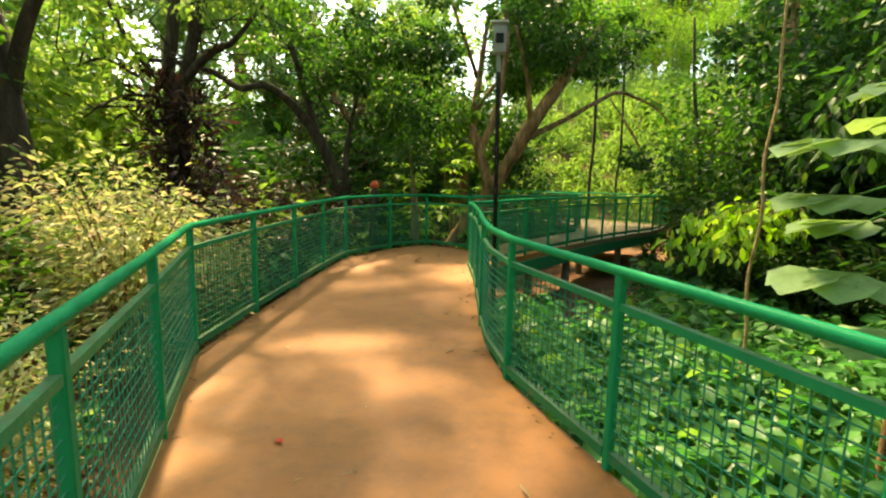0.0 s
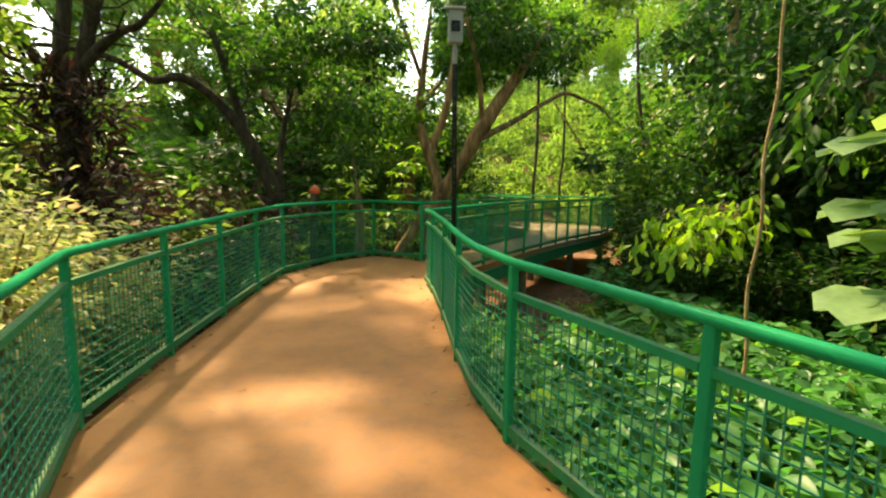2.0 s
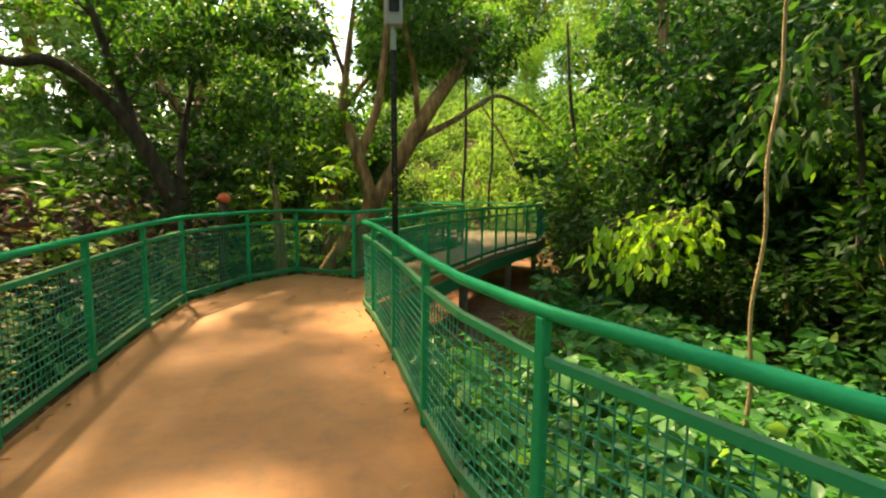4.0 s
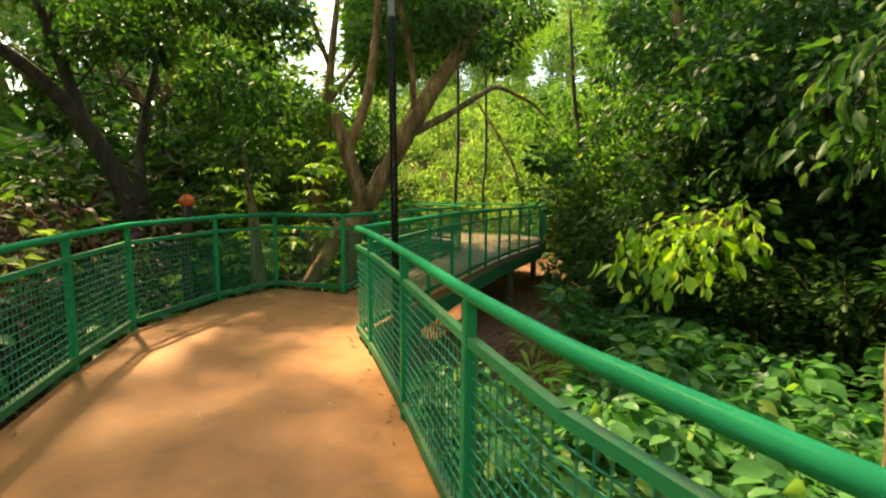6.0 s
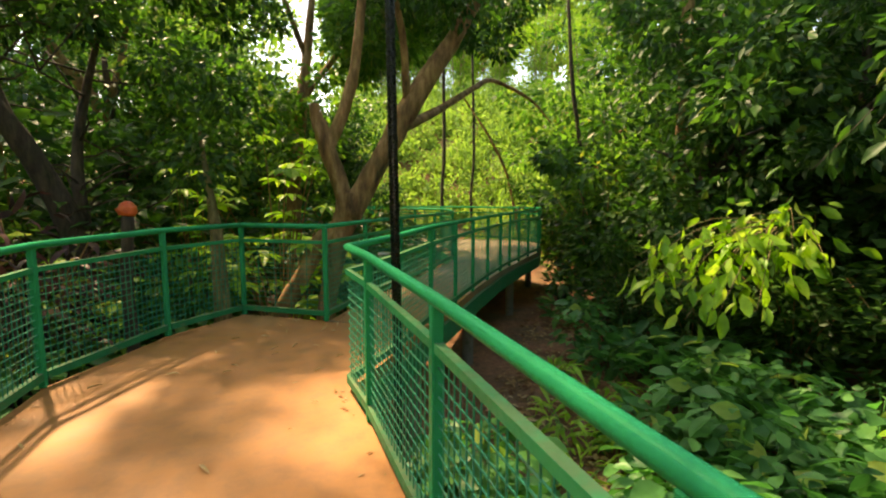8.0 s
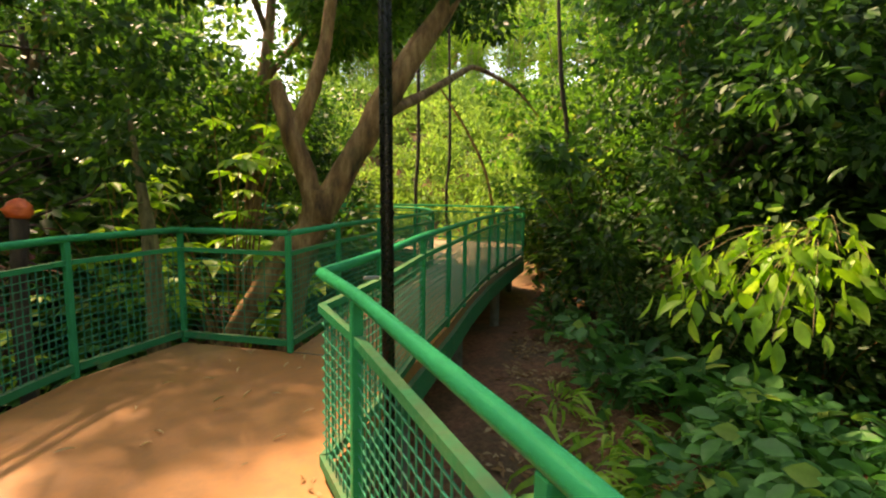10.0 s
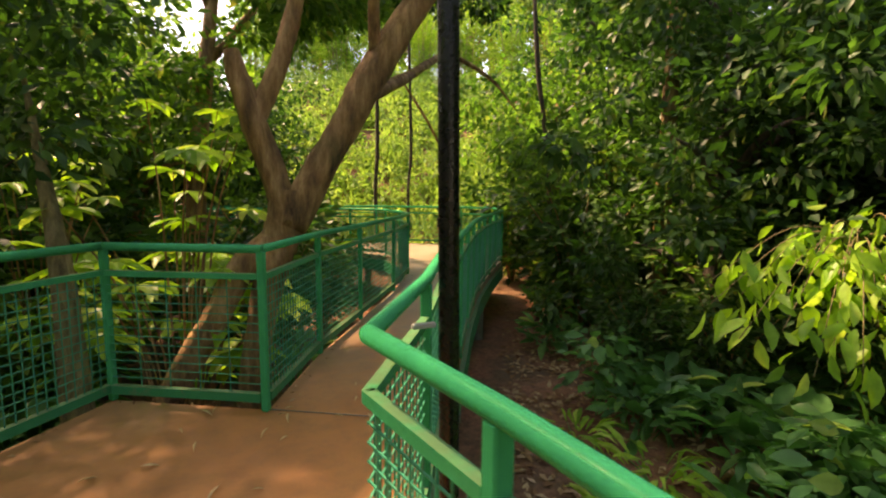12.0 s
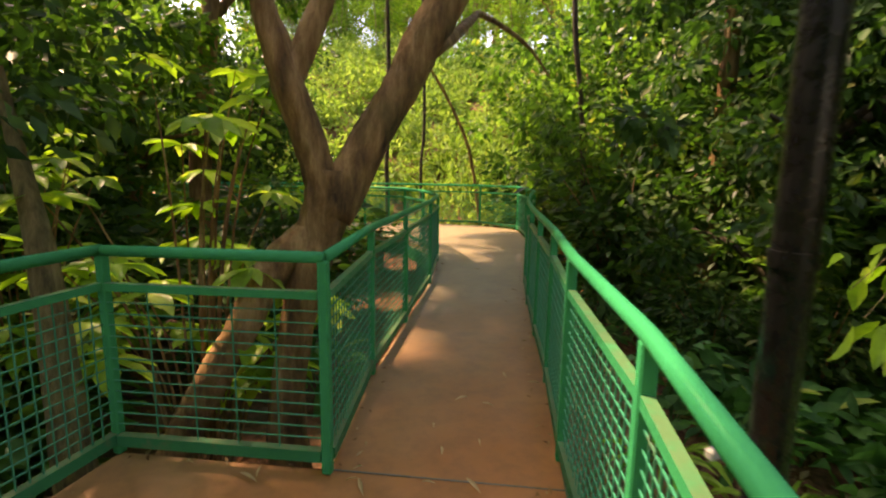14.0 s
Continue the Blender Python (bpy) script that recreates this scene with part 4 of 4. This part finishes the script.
# sunlit bamboo beyond the bridge
def bamboo(seed):
    rng = np.random.default_rng(seed)
    t = thing("bamboo_clump", "tall sunlit yellow-green bamboo clump", "bamboo", "bamboo beyond the bridge")
    pos, out = [], []
    for i in range(9):
        a, r = rng.random() * 6.28, 0.5 * rng.random()
        lean = rng.normal(0, 0.9, 2)
        h = 4.5 + 3.5 * rng.random()
        pts = [(math.cos(a) * r, math.sin(a) * r, -0.3, 0.035), (math.cos(a) * r + lean[0] * 0.25, math.sin(a) * r + lean[1] * 0.25, h * 0.5, 0.03), (math.cos(a) * r + lean[0], math.sin(a) * r + lean[1], h, 0.008)]
        limb("cane", pts, bark_pale, t, 6, 0.0, 5, seed=i)
        n = 560
        u = 0.12 + 0.88 * rng.random(n)
        line = smooth_line([p[:3] for p in pts], 20)
        p = line[(u * (len(line) - 1)).astype(int)]
        d = rng.standard_normal((n, 3)) * np.array([1, 1, 0.4])
        pos.append(p + d * 0.42)
        out.append(d + np.array([0, 0, -0.5]))
    pos, out = np.vstack(pos), np.vstack(out)
    verts = leaf_arrays(pos, out, 0.24 * (0.6 + 0.8 * rng.random(len(pos))), 0.22, LEAF_SMALL, 0.7, rng)
    leaf_mesh("foliage", verts, LEAF_SMALL, bamboo_leaf, t)
    return t


for x, y in ((9.0, 52.0), (15.0, 50.0), (21.0, 47.0), (26.0, 43.0), (-6.0, 33.5), (-12.0, 28.0), (-15.5, 24.5), (-19.0, 20.0)):
    place(forest[2], x, y, rngf, 1.35, 1.6)
for x, y in ((12.0, 54.0), (18.0, 52.0), (24.0, 49.0), (6.0, 55.0), (29.0, 46.0), (-15.0, 31.0), (-20.0, 26.0)):
    place(forest[1], x, y, rngf, 1.9, 2.1)
first = bamboo(401)
places = [(2.6, 41.0), (5.2, 41.5), (7.8, 41.0), (10.4, 40.3), (13.0, 39.0), (15.6, 38.0), (18.2, 36.5), (20.5, 34.5), (4.0, 44.0), (9.2, 43.5), (14.4, 42.0), (19.5, 39.5), (6.6, 44.5), (11.8, 43.0), (-10.5, 27.0), (-14.0, 24.0), (-17.0, 20.0)]
seated(first, *places[0])
for x, y in places[1:]:
    place(first, x, y, rngf, 0.8, 1.15)


# low bamboo grass on the two sunlit banks
def bank_cover(label, places, seed, height, leaf, mat):
    rng = np.random.default_rng(seed)
    pos, out = [], []
    for x, y, s in places:
        n = 150
        d = rng.standard_normal((n, 3))
        d /= np.linalg.norm(d, axis=1)[:, None]
        p = d * rng.random((n, 1)) ** 0.4 * np.array([0.75, 0.75, height]) * s
        p[:, 2] = np.abs(p[:, 2]) + ground_z(x, y)
        pos.append(p + np.array([x, y, 0]))
        out.append(d + np.array([0, 0, -0.35]) + 0.4 * rng.standard_normal((n, 3)))
    pos, out = np.vstack(pos), np.vstack(out)
    cover = leaf_mesh("bank_cover", leaf_arrays(pos, out, leaf * (0.6 + 0.8 * rng.random(len(pos))), 0.3, LEAF_SMALL, 0.9, rng), LEAF_SMALL, mat)
    tagged(cover, label, "ground cover", kind="stuff")


def bank_places(rng, a0, a1, r0, r1, count):
    out = []
    for _ in range(count):
        a, r = math.radians(a0 + (a1 - a0) * rng.random()), r0 + (r1 - r0) * rng.random() ** 0.8
        out.append((r * math.sin(a), 4 + r * math.cos(a), 0.45 + 1.1 * rng.random() ** 2))
    return out


bank_cover("sunlit yellow-green bamboo grass covering the bank beyond the bridge", bank_places(rngf, 1, 42, 18.5, 37.0, 760), 411, 1.3, 0.27, bank_leaf)
bank_cover("sunlit yellow-green brush covering the far bank", bank_places(rngf, -58, -26, 13.5, 28.0, 520), 412, 1.1, 0.24, bank_leaf)


# ---------- plants close to the walkway ----------
def low_plant(name, label, mat_leaf, count, leaf, ratio, seed, height=0.45, shape=LEAF_OVAL, category="plant", arch=0.5, droop=0.0):
    """A tuft of large leaves on short stalks."""
    rng = np.random.default_rng(seed)
    t = thing(name, label, category)
    a = rng.random(count) * 6.28
    r = 0.36 * rng.random(count) ** 0.5
    z = height * (0.3 + 0.7 * rng.random(count))
    pos = np.stack([np.cos(a) * r, np.sin(a) * r, z], 1)
    out = np.stack([np.cos(a), np.sin(a), arch * (rng.random(count) - 0.35) - droop], 1)
    for i in range(5):
        k = int(rng.integers(count))
        limb("stem", [(0, 0, -0.1, 0.008), (*(pos[k] * np.array([0.5, 0.5, 0.6])), 0.007), (*pos[k], 0.003)], leaf_ground, t, 5, 0, 3)
    verts = leaf_arrays(pos, out, leaf * (0.65 + 0.6 * rng.random(count)), ratio, shape, 1.4, rng)
    leaf_mesh("foliage", verts, shape, mat_leaf, t)
    return t


low = [
    low_plant("low_plant", "low broad-leaved green plant", leaf_ground, 95, 0.165, 0.6, 501, 0.85, arch=1.0, droop=0.35),
    low_plant("low_plant", "low green plant with pointed leaves", leaf_ground, 110, 0.14, 0.5, 502, 0.7, arch=1.0, droop=0.4),
    low_plant("low_plant", "dark broad-leaved plant in shade", leaf_ground, 46, 0.3, 0.4, 503, 0.5, LEAF_OVAL, "plant", 1.7, 0.1),
]
rngp = np.random.default_rng(77)
count = 0
first_used = [False, False, False]
while count < 175:
    x, y = 0.4 + 6.8 * rngp.random(), -1.0 + 15.0 * rngp.random()
    if deck_distance(x, y) < (1.65 if y < 8 else 1.25):
        continue
    if y > 7.8 and rngp.random() < 0.72 or (0.8 < x < 3.9 and y > 8.3 and rngp.random() < 0.75):
        continue
    k = int(rngp.choice(3, p=(0.55, 0.35, 0.1) if y < 7.6 or (x < 4.2 and y < 9) else (0.2, 0.2, 0.6)))
    if not first_used[k]:
        seated(low[k], x, y)
        first_used[k] = True
    else:
        place(low[k], x, y, rngp, 0.75, 1.25)
    count += 1
# taller layer beside the first stretch of railing
for _ in range(60):
    x, y = 1.5 + 3.2 * rngp.random(), 1.2 + 6.3 * rngp.random()
    if deck_distance(x, y) < 1.75:
        continue
    m = place(low[int(rngp.integers(2))], x, y, rngp, 0.9, 1.25)
    m.location.z += 0.05
# close under the edge of the deck
rnge = np.random.default_rng(91)
for k in range(3, 10):
    a, b = np.array(RIGHT[k]), np.array(RIGHT[k + 1])
    away = np.array([(b - a)[1], -(b - a)[0]]) / np.linalg.norm(b - a)
    for _ in range(7):
        x, y = a + (b - a) * rnge.random() + away * (0.5 + 0.55 * rnge.random())
        place(low[int(rnge.integers(2))], x, y, rnge, 0.95, 1.2)
# broad leaves at the rim of the hollow
for _ in range(16):
    x, y = 2.6 + 2.4 * rnge.random(), 6.6 + 2.2 * rnge.random()
    place(low[int(rnge.choice([0, 2]))], x, y, rnge, 1.0, 1.35)
# left bank
for _ in range(58):
    x, y = -5.5 + 4.8 * rngp.random(), 0.5 + 12.5 * rngp.random()
    if deck_distance(x, y) < 1.9 and y < 9 or deck_distance(x, y) < 1.3:
        continue
    place(low[int(rngp.integers(3))], x, y, rngp, 0.8, 1.3)

# darker, larger plants in the hollow below the fresh branch
for _ in range(18):
    x, y = 3.6 + 2.7 * rngp.random(), 8.2 + 3.4 * rngp.random()
    place(low[2], x, y, rngp, 0.9, 1.3)
for x, y, sc in ((5.3, 10.6, 0.62), (5.9, 9.5, 0.7), (4.9, 11.6, 0.55), (6.4, 8.4, 0.75), (6.6, 6.8, 0.85), (6.3, 5.2, 0.8), (5.6, 12.6, 0.6)):
    place(shrubs[0], x, y, rngp, sc, sc + 0.08)
fern = low_plant("fern", "bright yellow-green fern tuft on bare soil", leaf_fresh, 40, 0.4, 0.16, 504, 0.3, LEAF_BLADE, "fern", 1.5)
seated(fern, 2.5, 9.3)
for x, y in ((2.9, 8.8), (3.2, 9.7), (2.2, 8.4), (3.0, 10.6)):
    place(fern, x, y, rngp, 0.6, 0.95)

# sunlit bushes on the left bank
pale_bush = shrub("shrub", "yellow-green bush leaning on the railing, sunlight put into its pale leaves", leaf_cream, 2.5, 1.1, 4200, 0.085, 601, LEAF_OVAL, 0.38, 13)
seated(pale_bush, -3.4, 4.9, 0.3)
place(pale_bush, -3.5, 6.3, rngp, 0.8, 0.9)
place(pale_bush, -4.4, 5.6, rngp, 0.95, 1.05)
place(pale_bush, -2.6, 2.6, rngp, 0.6, 0.7)
red_bush = shrub("shrub", "bush with dark red and purple pointed leaves", leaf_red, 2.2, 0.8, 700, 0.22, 602, LEAF_BLADE, 0.22, 9)
seated(red_bush, -4.3, 7.6, 0.0)
place(red_bush, -4.9, 6.6, rngp, 0.95, 1.1)
place(red_bush, -3.6, 8.8, rngp, 0.8, 0.95)
place(red_bush, -5.4, 8.6, rngp, 1.2, 1.4)
for x, y in ((-4.7, 8.3), (-4.4, 9.5), (-3.8, 10.0), (-3.0, 10.4)):
    place(red_bush, x, y, rngp, 0.9, 1.15)


# palmate bush behind the corner panel
def palmate(count, leaf, seed, label, mat, height, spread):
    rng = np.random.default_rng(seed)
    t = thing("shrub", label, "shrub")
    pos, out = [], []
    for i in range(count):
        a, r = rng.random() * 6.28, spread * rng.random() ** 0.6
        top = np.array([math.cos(a) * r, math.sin(a) * r, height * (0.35 + 0.65 * rng.random())])
        limb("stem", [(r * 0.15 * math.cos(a), r * 0.15 * math.sin(a), -0.2, 0.014), (*(top * np.array([0.5, 0.5, 0.65])), 0.01), (*top, 0.005)], bark_brown, t, 5, 0, 4, seed=i)
        low_top = top * np.array([0.75, 0.75, 0.72]) + rng.normal(0, 0.12, 3)
        turn, tilt = rng.random() * 6.28, rng.normal(0, 0.35, 2)
        for j in range(7):
            b = turn + 6.28 * j / 7
            out.append((math.cos(b) + tilt[0], math.sin(b) + tilt[1], -0.4 + 0.3 * rng.random() - 0.5 * (math.cos(b) * tilt[0] + math.sin(b) * tilt[1])))
            pos.append(top)
            if i % 3:
                out.append((math.cos(b + 0.4), math.sin(b + 0.4), -0.3))
                pos.append(low_top)
    pos, out = np.array(pos), np.array(out)
    verts = leaf_arrays(pos, out, leaf * (0.75 + 0.5 * rng.random(len(pos))), 0.4, LEAF_OVAL, 3.0, rng)
    leaf_mesh("foliage", verts, LEAF_OVAL, mat, t)
    return t


p1 = palmate(30, 0.29, 611, "shrub with bright palmate leaves behind the corner panel", leaf_fresh, 3.5, 1.1)
seated(p1, -0.65, 12.0)
place(p1, -1.9, 12.7, rngp, 0.8, 0.9)
place(p1, -2.7, 10.7, rngp, 0.5, 0.55)


# sprays of drooping leaves that reach out from the thicket
def leaf_spray(label, mat, base, root, tips, per, size, seed, droop, ratio=0.42, twig=0.02, wood=None):
    rng = np.random.default_rng(seed)
    base = (base[0], base[1], ground_z(*base))
    t = thing("shrub", label, "shrub", at=base)
    b = np.array(base)
    r = np.array(root) - b
    limb("stem", [(0, 0, -0.2, 0.06), (r[0] * 0.2, r[1] * 0.2, r[2] * 0.6, 0.045), (*r, 0.03)], bark_dark, t, 8, 0.05)
    pos, out = [], []
    for i, tip in enumerate(tips):
        e = np.array(tip) - b
        m = r * 0.5 + e * 0.5 + np.array([0, 0, 0.28])
        limb("branch", [(*r, twig), (*m, twig * 0.6), (*e, 0.004)], wood or bark_brown, t, 5, 0.05, 5, seed=i)
        u = rng.random(per) ** 0.6
        line = smooth_line([r, m, e], 12)
        p = line[(len(line) * (0.42 + 0.58 * u) - 1).astype(int)]
        d = rng.standard_normal((per, 3)) * np.array([1, 1, 0.5])
        pos.append(p + d * 0.13)
        out.append(d * 0.95 + np.array([-0.3, -0.1, -droop]))
    pos, out = np.vstack(pos), np.vstack(out)
    verts = leaf_arrays(pos, out, size * (0.6 + 0.7 * rng.random(len(pos))), ratio, LEAF_OVAL, 0.5, rng)
    leaf_mesh("foliage", verts, LEAF_OVAL, mat, t)


leaf_spray("branch of bright fresh green leaves hanging over the hollow", leaf_fresh, (6.5, 10.0), (5.7, 9.6, 0.95),
           [(3.5, 8.7, 0.1), (3.6, 9.0, 0.35), (3.9, 8.8, 0.25), (4.1, 9.3, 0.5), (4.3, 9.0, 0.6), (4.6, 9.4, 0.75), (4.5, 8.8, 0.35), (4.9, 9.2, 0.6), (3.8, 9.5, 0.5), (4.9, 8.7, 0.45), (4.2, 8.5, 0.2), (5.2, 9.0, 0.9), (5.3, 8.6, 0.5), (3.7, 8.5, 0.15), (3.3, 9.4, 0.5), (3.25, 9.1, 0.3), (3.5, 9.6, 0.62)], 15, 0.23, 621, 1.5, 0.44, 0.009, bark_moss)
leaf_spray("drooping branch with broad dark green leaves", leaf_dark, (6.6, 7.6), (6.0, 7.5, 3.0),
           [(4.4, 7.4, 1.5), (4.6, 7.8, 2.0), (4.3, 7.1, 2.2), (4.9, 8.0, 2.5), (5.0, 7.2, 1.7), (4.7, 7.0, 2.8), (5.2, 7.6, 1.4), (4.5, 8.3, 1.6), (5.2, 8.4, 2.2)], 20, 0.22, 631, 1.7, 0.46, 0.009, bark_dark)


LEAF_LOBE = (np.array([(0, 0, 0), (0.4, 0.2, 0.03), (0.64, 0.5, 0.05), (0.9, 0.4, 0.0), (1, 0, -0.1), (0.9, -0.4, 0.0), (0.64, -0.5, 0.05), (0.4, -0.2, 0.03), (0.6, 0, -0.02)]), LEAF_OVAL[1])


# big lobed leaves close to the first stretch
def big_leaf_plant():
    base = (3.15, 3.75, ground_z(3.15, 3.75))
    t = thing("large_leaf_plant", "plant with large pale green lobed leaves beside the railing", "plant", at=base)
    b = np.array(base)
    limb("stem", [(0, 0, -0.1, 0.045), (0.03, 0, 1.5, 0.04), (-0.05, 0, 3.6, 0.025)], bark_brown, t, 8, 0.05)
    rng = np.random.default_rng(9)
    for i, (tx, ty, tz, ln) in enumerate([(2.08, 3.5, 1.68, 0.62), (2.16, 3.6, 1.33, 0.55), (2.16, 3.45, 0.82, 0.62), (2.55, 3.3, 0.45, 0.5), (2.4, 3.9, 1.15, 0.5), (2.6, 3.5, 2.05, 0.58), (3.3, 3.1, 1.2, 0.55), (3.4, 4.6, 1.9, 0.5)]):
        tip = np.array([tx, ty, tz]) - b
        root = np.array([0.0, 0, tip[2] + 0.12])
        d = tip - root
        heel = tip - d / np.linalg.norm(d) * ln
        limb("stalk", [(*root, 0.009), (*((root + heel) / 2 + np.array([0, 0, 0.04])), 0.007), (*heel, 0.005)], leaf_ground, t, 5, 0, 4)
        pos, out = [], []
        for a in (-1.0, -0.5, 0.0, 0.5, 1.0):
            c, s = math.cos(a), math.sin(a)
            pos.append(heel)
            out.append((d[0] * c - d[1] * s, d[0] * s + d[1] * c, d[2] - 0.06 * abs(a)))
        verts = leaf_arrays(np.array(pos), np.array(out), ln * np.array([0.7, 0.88, 1.0, 0.88, 0.7]), 0.62, LEAF_LOBE, 6.0, rng)
        leaf_mesh("leaf", verts, LEAF_LOBE, leaf_big, t)


big_leaf_plant()

# ---------- litter ----------
rngl = np.random.default_rng(55)
n = 9000
px, py = -6 + 13 * rngl.random(n), -1 + 18 * rngl.random(n)
px[:2600], py[:2600] = 1.2 + 4.2 * rngl.random(2600), 7.8 + 5.6 * rngl.random(2600)
keep = [deck_distance(x, y) > 1.0 for x, y in zip(px, py)]
px, py = px[keep], py[keep]
pos = np.stack([px, py, np.array([ground_z(x, y) + 0.02 for x, y in zip(px, py)])], 1)
out = rngl.standard_normal((len(pos), 3)) * np.array([1, 1, 0.15])
litter = leaf_mesh("leaf_litter", leaf_arrays(pos, out, 0.09 + 0.07 * rngl.random(len(pos)), 0.42, LEAF_SMALL, 3.0, rngl), LEAF_SMALL, leaf_dry)
tagged(litter, "brown dry leaf litter scattered over forest soil", "leaf litter", kind="stuff")


def fallen_leaf():
    v = leaf_arrays(np.zeros((1, 3)), np.array([[1.0, 0, 0.05]]), np.array([0.08]), 0.17, LEAF_OVAL, 6.0, np.random.default_rng(3))
    ob = leaf_mesh("fallen_leaf", v, LEAF_OVAL, leaf_pale)
    return tagged(ob, "small pale dry curled leaf lying on the walkway floor", "leaf", "fallen leaves on the walkway")


leaf0 = fallen_leaf()
leaf0.matrix_basis = pose(-0.35, 2.36, 0.012, 0, 0, 30)
for i in range(60):
    k = int(rngl.integers(4, 18)) if i < 44 else int(rngl.integers(10, 13))
    u, w = rngl.random(), 0.08 + 0.84 * rngl.random()
    a, b = np.array(LEFT[k]) * (1 - w) + np.array(RIGHT[k]) * w, np.array(LEFT[k + 1]) * (1 - w) + np.array(RIGHT[k + 1]) * w
    x, y = a * (1 - u) + b * u
    s = 0.6 + 0.9 * rngl.random()
    copy_thing(leaf0, pose(x, y, deck_z(y) + 0.014, 0, 0, rngl.random() * 360) @ Matrix.Diagonal((s, s, s, 1)))


red_leaf = leaf_mesh("fallen_leaf", leaf_arrays(np.zeros((1, 3)), np.array([[1.0, 0, 0.05]]), np.array([0.07]), 0.6, LEAF_OVAL, 6.0, np.random.default_rng(4)), LEAF_OVAL, petal_red)
tagged(red_leaf, "small red fallen leaf lying on the walkway floor", "leaf", "fallen leaves on the walkway")
red_leaf.matrix_basis = pose(-0.75, 2.6, 0.014, 0, 0, 140)
for x, y, turn in ((-0.03, 5.94, 25), (0.17, 4.2, -10)):
    copy_thing(leaf0, pose(x, y, 0.014, 0, 0, turn))


def far_fence():
    """Pale picket fence glimpsed through the leaves."""
    f = thing("fence", "pale picket fence far off behind the leaves", "fence", at=(16.6, 16.0, 2.1))
    for i in range(13):
        part("picket", bevelled_box((0.05, 0.03, 0.75), (0.07 * i, -0.09 * i, 0.4), 0.006), grey_paint, f)
    for z in (0.15, 0.65):
        bm = bmesh.new()
        box_between(bm, (-0.1, 0.13, z), (0.98, -1.25, z), 0.03, 0.05)
        part("rail", bm, grey_paint, f)
    for k in (0, 12):
        part("post", bevelled_box((0.08, 0.08, 3.6), (0.07 * k, -0.09 * k + 0.05, -1.0), 0.006), grey_paint, f)


far_fence()

# debris gathered along the foot of the railing
pos = []
for line in (LEFT, RIGHT):
    for k in range(3, 17):
        a, b = np.array(line[k]), np.array(line[k + 1])
        inward = DECK_LINE[k] - a
        inward = inward / np.linalg.norm(inward)
        for _ in range(9):
            p = a + (b - a) * rngl.random() + inward * (0.04 + 0.1 * rngl.random() ** 2)
            pos.append((p[0], p[1], deck_z(p[1]) + 0.006))
pos = np.array(pos)
out = rngl.standard_normal((len(pos), 3)) * np.array([1, 1, 0.1])
debris = leaf_mesh("edge_debris", leaf_arrays(pos, out, 0.025 + 0.035 * rngl.random(len(pos)), 0.35, LEAF_SMALL, 4.0, rngl), LEAF_SMALL, leaf_dry)
tagged(debris, "crumbled dry leaves along the foot of the railings", "leaf litter", kind="stuff")
